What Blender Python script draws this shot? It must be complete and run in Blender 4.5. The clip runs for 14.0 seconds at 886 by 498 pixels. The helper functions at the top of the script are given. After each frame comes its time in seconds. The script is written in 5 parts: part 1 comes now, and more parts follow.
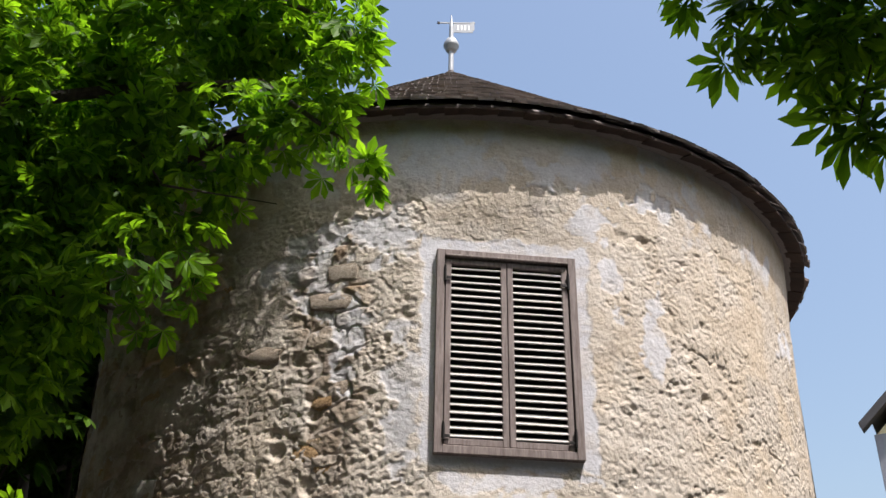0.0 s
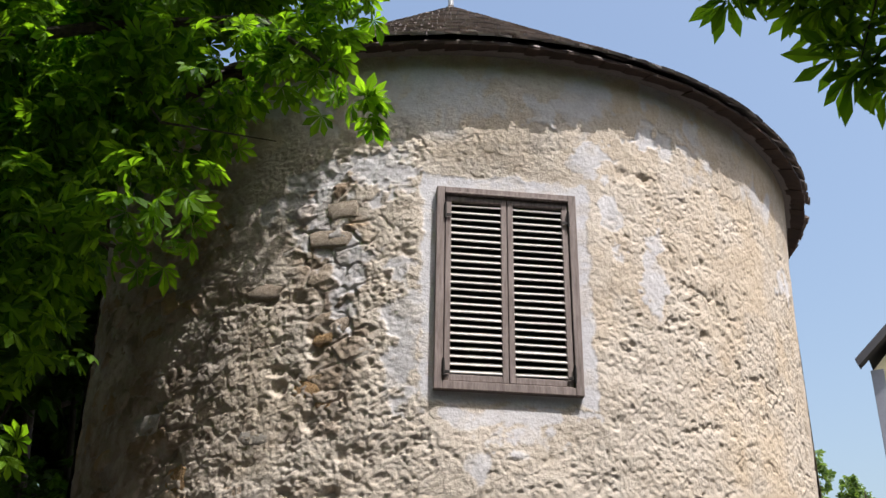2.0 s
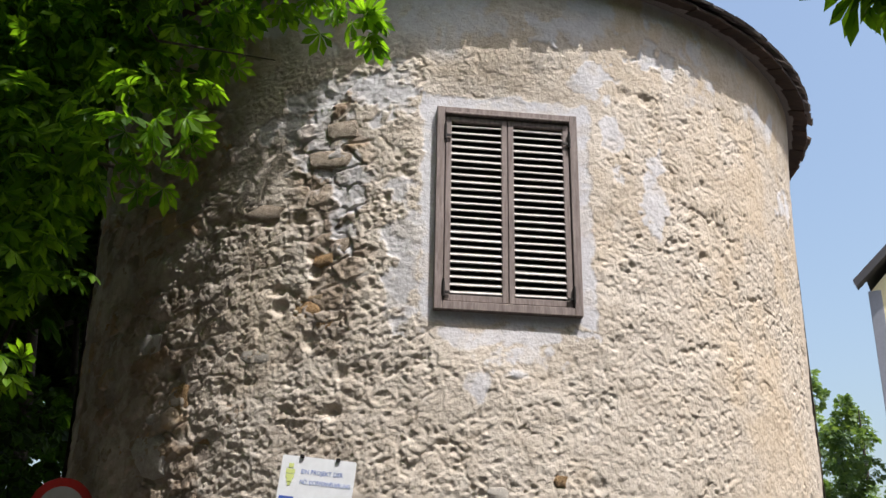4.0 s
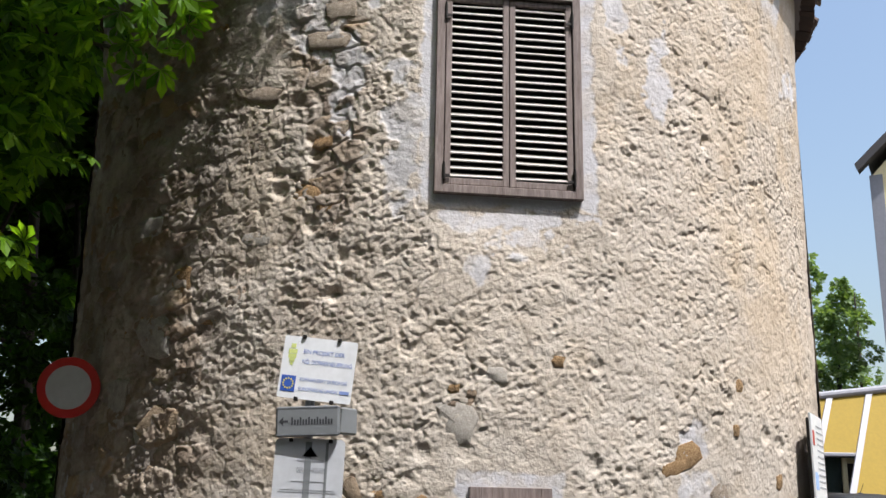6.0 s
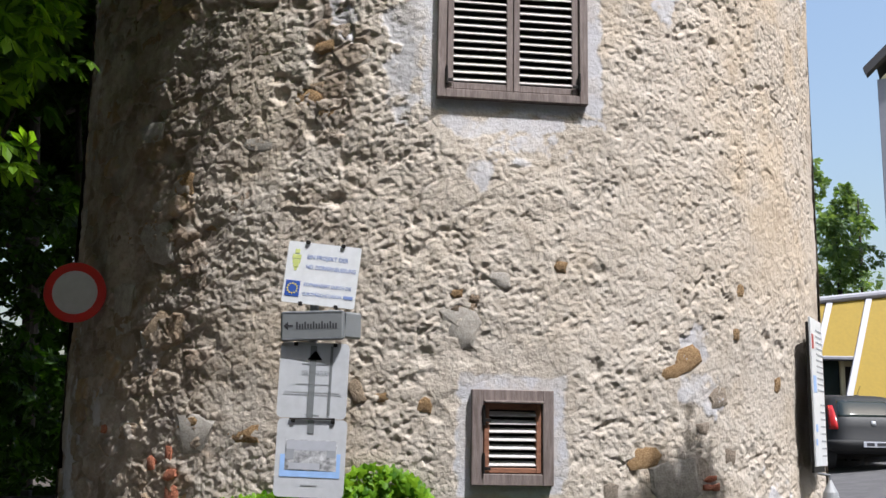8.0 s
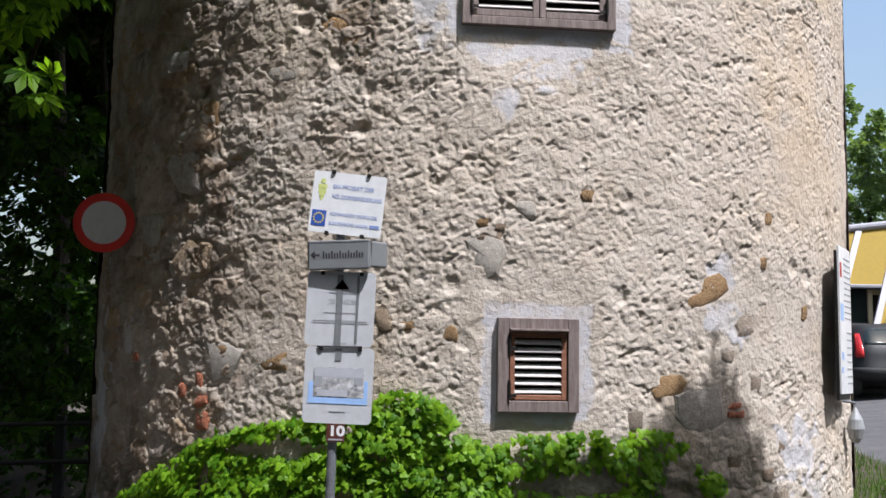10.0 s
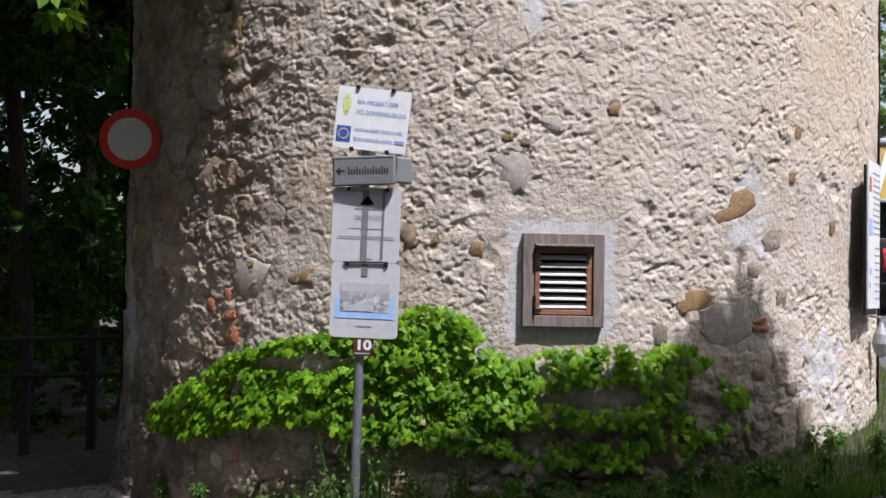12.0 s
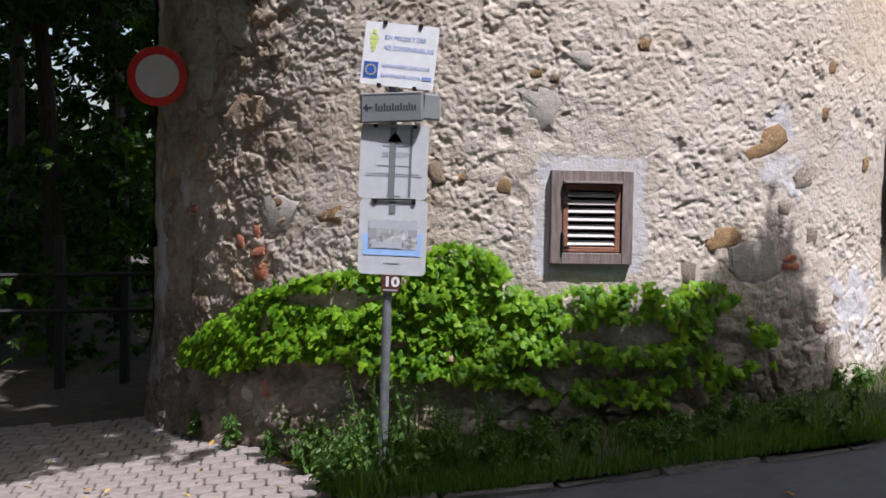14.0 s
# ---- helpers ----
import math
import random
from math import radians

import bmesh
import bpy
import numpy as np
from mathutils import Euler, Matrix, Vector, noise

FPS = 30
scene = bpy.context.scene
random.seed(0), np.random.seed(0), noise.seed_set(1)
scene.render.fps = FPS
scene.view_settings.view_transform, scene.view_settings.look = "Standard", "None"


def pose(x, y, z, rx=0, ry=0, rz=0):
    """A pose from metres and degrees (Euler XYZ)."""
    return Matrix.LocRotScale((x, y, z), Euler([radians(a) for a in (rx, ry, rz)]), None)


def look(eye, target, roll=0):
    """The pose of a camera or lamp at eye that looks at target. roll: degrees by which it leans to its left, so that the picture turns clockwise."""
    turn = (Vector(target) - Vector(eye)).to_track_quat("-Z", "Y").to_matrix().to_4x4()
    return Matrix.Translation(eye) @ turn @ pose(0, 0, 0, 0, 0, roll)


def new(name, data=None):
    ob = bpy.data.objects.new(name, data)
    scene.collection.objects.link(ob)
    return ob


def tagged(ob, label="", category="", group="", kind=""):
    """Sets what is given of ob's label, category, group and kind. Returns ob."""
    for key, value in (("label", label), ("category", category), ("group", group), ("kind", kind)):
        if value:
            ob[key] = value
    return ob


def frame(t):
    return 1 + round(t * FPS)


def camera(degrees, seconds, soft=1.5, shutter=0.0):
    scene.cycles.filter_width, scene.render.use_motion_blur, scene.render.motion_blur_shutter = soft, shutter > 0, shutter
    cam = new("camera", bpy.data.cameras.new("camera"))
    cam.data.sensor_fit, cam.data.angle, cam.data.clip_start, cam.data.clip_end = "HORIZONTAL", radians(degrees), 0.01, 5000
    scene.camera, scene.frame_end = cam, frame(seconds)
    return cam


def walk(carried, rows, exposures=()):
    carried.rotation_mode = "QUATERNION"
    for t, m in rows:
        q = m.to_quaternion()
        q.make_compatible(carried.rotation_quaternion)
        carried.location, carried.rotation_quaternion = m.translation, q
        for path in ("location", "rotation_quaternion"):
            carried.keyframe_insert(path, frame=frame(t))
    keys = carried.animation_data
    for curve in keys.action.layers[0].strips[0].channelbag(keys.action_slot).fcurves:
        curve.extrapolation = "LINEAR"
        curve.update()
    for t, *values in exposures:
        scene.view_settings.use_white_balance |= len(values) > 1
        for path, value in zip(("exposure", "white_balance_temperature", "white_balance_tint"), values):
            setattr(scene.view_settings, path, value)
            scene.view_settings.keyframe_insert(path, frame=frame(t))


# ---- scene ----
cam = camera(46.17, 14.0)
EYE = 1.7
# seconds, yaw, pitch, roll: the camera turns where it stands
ROWS = [
    (0.0, 0.20, 29.93, -0.93),
    (0.5, 0.19, 29.32, -0.91),
    (1.0, 0.17, 28.51, -0.88),
    (1.5, 0.15, 27.49, -0.87),
    (2.0, 0.14, 26.48, -0.86),
    (2.5, 0.12, 25.51, -0.88),
    (5.0, 0.04, 19.32, -0.97),
    (5.5, 0.01, 17.64, -1.00),
    (6.0, -0.02, 15.69, -1.01),
    (6.5, -0.03, 14.44, -1.00),
    (7.0, -0.00, 13.30, -1.00),
    (7.5, 0.04, 12.04, -1.00),
    (8.0, 0.06, 10.49, -0.99),
    (10.5, 1.75, 5.47, -1.01),
    (11.0, 1.98, 4.15, -0.98),
    (11.5, 2.34, 3.02, -0.98),
    (12.0, 2.74, 1.89, -0.99),
    (12.5, 3.00, 0.76, -1.03),
    (13.0, 3.44, -0.50, -1.03),
    (13.5, 3.93, -1.22, -1.04),
    (14.0, 4.21, -1.60, -1.01),
]
walk(cam, [(t, pose(0, 0, EYE, 0, 0, yaw) @ pose(0, 0, 0, 90 + pitch, 0, 0) @ pose(0, 0, 0, 0, 0, -roll)) for t, yaw, pitch, roll in ROWS],
     ((0.0, 0.52, 6350, 13), (5.0, 0.52, 6250, 12), (8.0, 0.50, 6050, 12), (11.0, 0.48, 5950, 16), (14.0, 0.50, 5950, 18)))

# ---- world and sun ----
SUN_EL, SUN_AZ = radians(62.3), radians(42)
TO_SUN = Vector((math.cos(SUN_EL) * math.sin(SUN_AZ), -math.cos(SUN_EL) * math.cos(SUN_AZ), math.sin(SUN_EL)))
world = bpy.data.worlds.new("sky")
scene.world = world
world.use_nodes = True
wn = world.node_tree
sky = wn.nodes.new("ShaderNodeTexSky")
sky.sky_type, sky.sun_disc = "NISHITA", False
sky.sun_elevation, sky.sun_rotation = SUN_EL, math.pi - SUN_AZ
sky.dust_density, sky.air_density, sky.ozone_density = 4.5, 1.5, 1.0
wn.links.new(sky.outputs[0], wn.nodes["Background"].inputs[0])
wn.nodes["Background"].inputs[1].default_value = 0.145
lamp = bpy.data.lights.new("sun", "SUN")
lamp.energy, lamp.angle, lamp.color = 4.9, radians(0.53), (1.0, 0.975, 0.94)
sun = new("sun", lamp)
sun.matrix_world = look(TO_SUN * 60, (0, 0, 0))


# ---- materials ----
def nodes_of(name):
    m = bpy.data.materials.new(name)
    m.use_nodes = True
    nt = m.node_tree
    return m, nt, nt.nodes["Principled BSDF"], nt.nodes["Material Output"]


def add(nt, kind, **kw):
    n = nt.nodes.new("ShaderNode" + kind)
    for k, v in kw.items():
        n.inputs[k].default_value = v
    return n


def noise_fac(nt, scale, detail=6.0, rough=0.6, stretch=None):
    tc = nt.nodes.new("ShaderNodeTexCoord")
    n = add(nt, "TexNoise", Scale=scale, Detail=detail, Roughness=rough)
    if stretch:
        mp = nt.nodes.new("ShaderNodeMapping")
        mp.inputs["Scale"].default_value = stretch
        nt.links.new(tc.outputs["Object"], mp.inputs[0])
        nt.links.new(mp.outputs[0], n.inputs["Vector"])
    else:
        nt.links.new(tc.outputs["Object"], n.inputs["Vector"])
    return n.outputs["Fac"]


def ramp(nt, fac, stops):
    r = nt.nodes.new("ShaderNodeValToRGB")
    el = r.color_ramp.elements
    while len(el) < len(stops):
        el.new(0.5)
    for e, (p, c) in zip(el, stops):
        e.position, e.color = p, (*c, 1)
    nt.links.new(fac, r.inputs[0])
    return r.outputs[0]


def mix(nt, fac, a, b, mode="MIX"):
    n = nt.nodes.new("ShaderNodeMix")
    n.data_type, n.blend_type = "RGBA", mode
    for sock, v in ((n.inputs[0], fac), (n.inputs[6], a), (n.inputs[7], b)):
        if isinstance(v, bpy.types.NodeSocket):
            nt.links.new(v, sock)
        else:
            sock.default_value = v if isinstance(v, (int, float)) else (*v, 1)
    return n.outputs[2]


def bump(nt, bsdf, fac, strength, distance):
    b = add(nt, "Bump", Strength=strength, Distance=distance)
    nt.links.new(fac, b.inputs["Height"])
    nt.links.new(b.outputs[0], bsdf.inputs["Normal"])


def surf(name, c1, c2, scale=8.0, rough=0.8, relief=0.3, depth=0.004, fine=60.0, metal=0.0, rand=None, stretch=None):
    """Two tones at one scale, grain at a finer one, and relief."""
    m, nt, bs, _ = nodes_of(name)
    big = noise_fac(nt, scale, stretch=stretch)
    small = noise_fac(nt, fine, 4.0, stretch=stretch)
    col = ramp(nt, big, [(0.32, c1), (0.68, c2)])
    col = mix(nt, 0.5, col, ramp(nt, small, [(0.3, (0.55, 0.55, 0.55)), (0.7, (1.25, 1.25, 1.25))]), "MULTIPLY")
    if rand:
        oi = nt.nodes.new("ShaderNodeObjectInfo")
        col = mix(nt, 0.85, col, ramp(nt, oi.outputs["Random"], [(i / (len(rand) - 1), c) for i, c in enumerate(rand)]), "MULTIPLY")
    nt.links.new(col, bs.inputs["Base Color"])
    bs.inputs["Roughness"].default_value, bs.inputs["Metallic"].default_value = rough, metal
    bump(nt, bs, small, relief, depth)
    return m


def plain(name, c, rough=0.5, metal=0.0):
    m, nt, bs, _ = nodes_of(name)
    f = noise_fac(nt, 14.0)
    nt.links.new(mix(nt, 0.35, c, ramp(nt, f, [(0.3, (0.7, 0.7, 0.68)), (0.7, (1.08, 1.08, 1.08))]), "MULTIPLY"), bs.inputs["Base Color"])
    bs.inputs["Roughness"].default_value, bs.inputs["Metallic"].default_value = rough, metal
    return m


def leaf_mat(name, dark, light, glow=0.45, gloss=0.45):
    m, nt, bs, out = nodes_of(name)
    geo = nt.nodes.new("ShaderNodeNewGeometry")
    col = ramp(nt, geo.outputs["Random Per Island"], [(0.0, dark), (1.0, light)])
    nt.links.new(col, bs.inputs["Base Color"])
    bs.inputs["Roughness"].default_value = gloss
    bs.inputs["Specular IOR Level"].default_value = 0.22
    tr = nt.nodes.new("ShaderNodeBsdfTranslucent")
    nt.links.new(mix(nt, 1.0, col, (1.9, 1.9, 0.6), "MULTIPLY"), tr.inputs[0])
    mx = nt.nodes.new("ShaderNodeMixShader")
    mx.inputs[0].default_value = glow
    nt.links.new(bs.outputs[0], mx.inputs[1])
    nt.links.new(tr.outputs[0], mx.inputs[2])
    nt.links.new(mx.outputs[0], out.inputs[0])
    return m


def add_noise_colour(nt, scale):
    n = add(nt, "TexNoise", Scale=scale, Detail=2.0)
    tc = nt.nodes.new("ShaderNodeTexCoord")
    nt.links.new(tc.outputs["Object"], n.inputs["Vector"])
    return n.outputs["Color"]


def plaster_mat():
    m, nt, bs, _ = nodes_of("lime_plaster")

    def attr(n):
        a = nt.nodes.new("ShaderNodeAttribute")
        a.attribute_name = n
        return a.outputs["Fac"]
    broad, mid, fine = noise_fac(nt, 1.1), noise_fac(nt, 7.0, 8.0, 0.65), noise_fac(nt, 55.0, 5.0, 0.7)
    col = ramp(nt, mid, [(0.28, (0.42, 0.365, 0.30)), (0.5, (0.52, 0.465, 0.395)), (0.72, (0.57, 0.52, 0.455))])
    col = mix(nt, 0.45, col, ramp(nt, broad, [(0.3, (0.8, 0.74, 0.66)), (0.55, (1.0, 0.97, 0.95)), (0.75, (1.08, 1.06, 1.06))]), "MULTIPLY")
    col = mix(nt, attr("ochre"), col, ramp(nt, mid, [(0.3, (0.45, 0.355, 0.25)), (0.7, (0.57, 0.475, 0.36))]))
    col = mix(nt, attr("bare"), col, ramp(nt, mid, [(0.3, (0.31, 0.26, 0.21)), (0.55, (0.45, 0.39, 0.33)), (0.75, (0.54, 0.49, 0.43))]))
    blk = ramp(nt, attr("tone"), [(0.0, (0.17, 0.13, 0.10)), (0.25, (0.33, 0.255, 0.175)), (0.45, (0.24, 0.205, 0.175)), (0.65, (0.40, 0.33, 0.255)), (0.85, (0.21, 0.145, 0.095)), (1.0, (0.44, 0.30, 0.165))])
    blk = mix(nt, 0.7, blk, ramp(nt, mid, [(0.3, (0.7, 0.7, 0.7)), (0.7, (1.25, 1.25, 1.25))]), "MULTIPLY")
    col = mix(nt, attr("core"), col, blk)
    col = mix(nt, attr("lime"), col, ramp(nt, mid, [(0.3, (0.47, 0.46, 0.475)), (0.7, (0.60, 0.59, 0.60))]))
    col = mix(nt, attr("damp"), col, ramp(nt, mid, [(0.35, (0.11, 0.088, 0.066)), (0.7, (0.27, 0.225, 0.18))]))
    col = mix(nt, 0.3, col, ramp(nt, fine, [(0.3, (0.6, 0.58, 0.56)), (0.65, (1.15, 1.15, 1.15))]), "MULTIPLY")
    nt.links.new(col, bs.inputs["Base Color"])
    bs.inputs["Roughness"].default_value = 0.95
    bs.inputs["Specular IOR Level"].default_value = 0.15
    tc = nt.nodes.new("ShaderNodeTexCoord")
    vo = add(nt, "TexVoronoi", Scale=46.0)
    wig = mix(nt, 0.06, tc.outputs["Object"], add_noise_colour(nt, 30.0))
    nt.links.new(wig, vo.inputs["Vector"])
    hgt = add(nt, "Math")
    hgt.operation = "MULTIPLY_ADD"
    nt.links.new(vo.outputs["Distance"], hgt.inputs[0])
    hgt.inputs[1].default_value = -0.35
    nt.links.new(noise_fac(nt, 30.0, 6.0, 0.65), hgt.inputs[2])
    calm = add(nt, "Math")
    calm.operation = "MULTIPLY_ADD"
    nt.links.new(attr("lime"), calm.inputs[0])
    calm.inputs[1].default_value, calm.inputs[2].default_value = -0.5, 1.0
    low = add(nt, "Math")
    low.operation = "MULTIPLY"
    nt.links.new(hgt.outputs[0], low.inputs[0])
    nt.links.new(calm.outputs[0], low.inputs[1])
    bump(nt, bs, low.outputs[0], 0.6, 0.017)
    return m


def shingle_mat(name, each):
    m, nt, bs, _ = nodes_of(name)
    src = nt.nodes.new("ShaderNodeObjectInfo" if each else "ShaderNodeNewGeometry")
    rnd = src.outputs["Random" if each else "Random Per Island"]
    col = ramp(nt, rnd, [(0.0, (0.10, 0.082, 0.074)), (0.35, (0.20, 0.168, 0.152)), (0.7, (0.29, 0.25, 0.23)), (1.0, (0.17, 0.125, 0.10))])
    g = noise_fac(nt, 26.0, 6.0, 0.65, (3, 3, 1))
    nt.links.new(mix(nt, 0.6, col, ramp(nt, g, [(0.3, (0.55, 0.55, 0.55)), (0.7, (1.3, 1.3, 1.3))]), "MULTIPLY"), bs.inputs["Base Color"])
    bs.inputs["Roughness"].default_value = 0.85
    bump(nt, bs, g, 0.5, 0.006)
    return m


M = {
    "plaster": plaster_mat(),
    "stone": surf("field_stone", (0.36, 0.305, 0.24), (0.60, 0.53, 0.45), 11, 0.95, 0.9, 0.03, 34, rand=[(0.62, 0.58, 0.54), (0.9, 0.72, 0.5), (0.55, 0.47, 0.40), (0.85, 0.80, 0.74), (0.72, 0.52, 0.34), (0.78, 0.74, 0.70)]),
    "grey_stone": surf("grey_stone", (0.31, 0.28, 0.24), (0.47, 0.43, 0.375), 8, 0.95, 0.35, 0.012, 26),
    "ochre_stone": surf("ochre_stone", (0.27, 0.15, 0.065), (0.56, 0.37, 0.18), 16, 0.95, 0.9, 0.03, 40),
    "brick": surf("red_brick", (0.33, 0.10, 0.05), (0.52, 0.21, 0.12), 18, 0.9, 0.6, 0.01, 60),
    "old_wood": surf("weathered_wood", (0.13, 0.097, 0.085), (0.26, 0.21, 0.19), 7, 0.75, 0.5, 0.004, 40, stretch=(6, 6, 0.6)),
    "slat_wood": surf("bleached_slat_wood", (0.42, 0.39, 0.36), (0.62, 0.59, 0.56), 9, 0.7, 0.4, 0.003, 50, stretch=(0.8, 6, 6)),
    "red_wood": surf("red_brown_wood", (0.19, 0.075, 0.04), (0.33, 0.15, 0.085), 9, 0.7, 0.4, 0.003, 50, stretch=(1, 5, 5)),
    "void": plain("recess_black", (0.008, 0.009, 0.008), 0.9),
    "iron": plain("black_iron", (0.03, 0.027, 0.025), 0.5, 0.7),
    "shingle": shingle_mat("weathered_shingle", True),
    "shingle_bulk": shingle_mat("shingle_rows", False),
    "soffit": surf("dark_eave_boards", (0.028, 0.016, 0.012), (0.085, 0.048, 0.033), 4, 0.8, 0.4, 0.004, 40, rand=[(0.7, 0.7, 0.7), (1.25, 1.2, 1.15)]),
    "zinc": plain("pale_zinc", (0.33, 0.34, 0.35), 0.5, 0.2),
    "white_sheet": plain("white_enamel_sheet", (0.74, 0.75, 0.76), 0.35),
    "panel_sheet": plain("dull_pale_grey_sheet", (0.53, 0.54, 0.56), 0.4),
    "grey_sheet": plain("grey_painted_sheet", (0.20, 0.21, 0.215), 0.4, 0.1),
    "galv": surf("galvanised_steel", (0.20, 0.21, 0.23), (0.30, 0.31, 0.33), 12, 0.45, 0.1, 0.001, 80, 0.55),
    "sign_face": plain("dull_white_sheet", (0.40, 0.41, 0.42), 0.45),
    "ink": plain("dark_print", (0.035, 0.035, 0.04), 0.6),
    "grey_ink": plain("grey_print", (0.33, 0.34, 0.36), 0.6),
    "blue_ink": plain("pale_blue_print", (0.22, 0.30, 0.58), 0.6),
    "flag_blue": plain("flag_blue_print", (0.03, 0.09, 0.40), 0.5),
    "yellow_ink": plain("yellow_print", (0.80, 0.66, 0.05), 0.5),
    "crest_ink": plain("pale_green_print", (0.60, 0.66, 0.22), 0.5),
    "sky_ink": plain("light_blue_print", (0.34, 0.52, 0.85), 0.5),
    "photo": surf("old_photo_print", (0.10, 0.10, 0.105), (0.72, 0.72, 0.73), 22, 0.5, 0.0, 0.001, 70),
    "brown_sheet": plain("brown_enamel", (0.10, 0.032, 0.022), 0.4),
    "red_ring": plain("red_reflective_sheet", (0.45, 0.018, 0.014), 0.35),
    "asphalt": surf("asphalt", (0.062, 0.060, 0.062), (0.10, 0.097, 0.098), 3, 0.9, 0.5, 0.006, 160),
    "paver": surf("concrete_paver", (0.165, 0.14, 0.128), (0.27, 0.235, 0.218), 10, 0.9, 0.4, 0.004, 90, rand=[(0.85, 0.85, 0.85), (1.1, 1.07, 1.05)]),
    "paver_bulk": surf("concrete_pavers_joined", (0.165, 0.14, 0.128), (0.265, 0.23, 0.213), 10, 0.9, 0.4, 0.004, 90),
    "soil": surf("dark_soil", (0.035, 0.028, 0.02), (0.085, 0.065, 0.045), 5, 1.0, 0.6, 0.02, 40),
    "kerb": surf("kerb_stone", (0.10, 0.09, 0.08), (0.20, 0.185, 0.165), 7, 0.9, 0.6, 0.008, 50),
    "bark": surf("bark", (0.03, 0.024, 0.018), (0.075, 0.06, 0.046), 9, 0.95, 0.7, 0.015, 30, stretch=(3, 3, 0.6)),
    "chestnut": leaf_mat("chestnut_leaf", (0.022, 0.065, 0.005), (0.16, 0.30, 0.018), 0.6, 0.5),
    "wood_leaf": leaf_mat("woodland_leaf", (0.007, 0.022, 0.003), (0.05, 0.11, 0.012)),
    "far_leaf": leaf_mat("far_tree_leaf", (0.075, 0.13, 0.055), (0.17, 0.24, 0.10)),
    "ivy": leaf_mat("ivy_leaf", (0.055, 0.15, 0.006), (0.21, 0.37, 0.015), 0.4, 0.5),
    "grass": leaf_mat("grass_blade", (0.03, 0.08, 0.010), (0.10, 0.18, 0.03), 0.4),
    "weed": leaf_mat("weed_leaf", (0.035, 0.085, 0.016), (0.11, 0.19, 0.04), 0.35),
    "fallen": leaf_mat("fallen_leaf", (0.33, 0.17, 0.04), (0.55, 0.42, 0.10), 0.2),
    "yellow_panel": plain("yellow_facade_panel", (0.25, 0.165, 0.003), 0.75),
    "white_trim": plain("white_painted_trim", (0.25, 0.25, 0.275), 0.5),
    "cream": surf("cream_render", (0.72, 0.62, 0.36), (0.80, 0.70, 0.44), 2, 0.9, 0.1, 0.002, 60),
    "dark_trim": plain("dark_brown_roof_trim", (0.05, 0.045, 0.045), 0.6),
    "car_paint": plain("dark_car_paint", (0.006, 0.007, 0.008), 0.6, 0.0),
    "rubber": plain("black_rubber", (0.02, 0.02, 0.02), 0.8),
    "tail_red": plain("red_tail_lens", (0.45, 0.02, 0.02), 0.2),
    "glass": plain("dark_window_glass", (0.02, 0.028, 0.026), 0.08),
    "plate": plain("pale_plate", (0.45, 0.46, 0.50), 0.4),
}


# ---- building helpers ----
def part(name, bm, material, parent=None, label=""):
    me = bpy.data.meshes.new(name)
    bm.to_mesh(me)
    bm.free()
    me.materials.append(material)
    ob = new(name, me)
    ob.parent = parent
    return tagged(ob, label)


def thing(name, label, category, where=(0, 0, 0), group="", kind="", rz=0.0):
    ob = new(name)
    ob.matrix_world = pose(*where, 0, 0, rz)
    ob.empty_display_size = 0.1
    return tagged(ob, label, category, group, kind)


def cuboid(bm, a, b, m=None, bevel=0.0):
    got = bmesh.ops.create_cube(bm, size=1)["verts"]
    for v in got:
        v.co = [(a[i] + b[i]) / 2 + v.co[i] * (b[i] - a[i]) for i in range(3)]
    if bevel:
        es = list({e for v in got for e in v.link_edges})
        r = bmesh.ops.bevel(bm, geom=es, offset=bevel, segments=1, affect="EDGES")
        got = list({v for f in r["faces"] for v in f.verts} | {v for v in got if v.is_valid})
    if m is not None:
        bmesh.ops.transform(bm, matrix=m, verts=got)
    return got


def box(a, b, bevel=0.0, m=None):
    bm = bmesh.new()
    cuboid(bm, a, b, m, bevel)
    return bm


def tube(bm, pts, radii, n=8):
    rings = []
    for i, p in enumerate(pts):
        p = Vector(p)
        d = (Vector(pts[min(i + 1, len(pts) - 1)]) - Vector(pts[max(i - 1, 0)])).normalized()
        u = d.orthogonal().normalized()
        w = d.cross(u)
        rings.append([bm.verts.new(p + radii[i] * (math.cos(2 * math.pi * k / n) * u + math.sin(2 * math.pi * k / n) * w)) for k in range(n)])
    for a, b in zip(rings, rings[1:]):
        for k in range(n):
            bm.faces.new((a[k], a[(k + 1) % n], b[(k + 1) % n], b[k]))
    bm.faces.new(rings[0][::-1])
    bm.faces.new(rings[-1])
    bmesh.ops.recalc_face_normals(bm, faces=bm.faces)
    return bm


def spin(prof, n=32):
    """A body turned about z from (radius, height) pairs."""
    bm = bmesh.new()
    rings = [[bm.verts.new((r * math.cos(2 * math.pi * i / n), r * math.sin(2 * math.pi * i / n), z)) for i in range(n)] for r, z in prof]
    for a, b in zip(rings, rings[1:]):
        for i in range(n):
            bm.faces.new((a[i], a[(i + 1) % n], b[(i + 1) % n], b[i]))
    bm.faces.new(rings[0][::-1])
    bm.faces.new(rings[-1])
    return bm


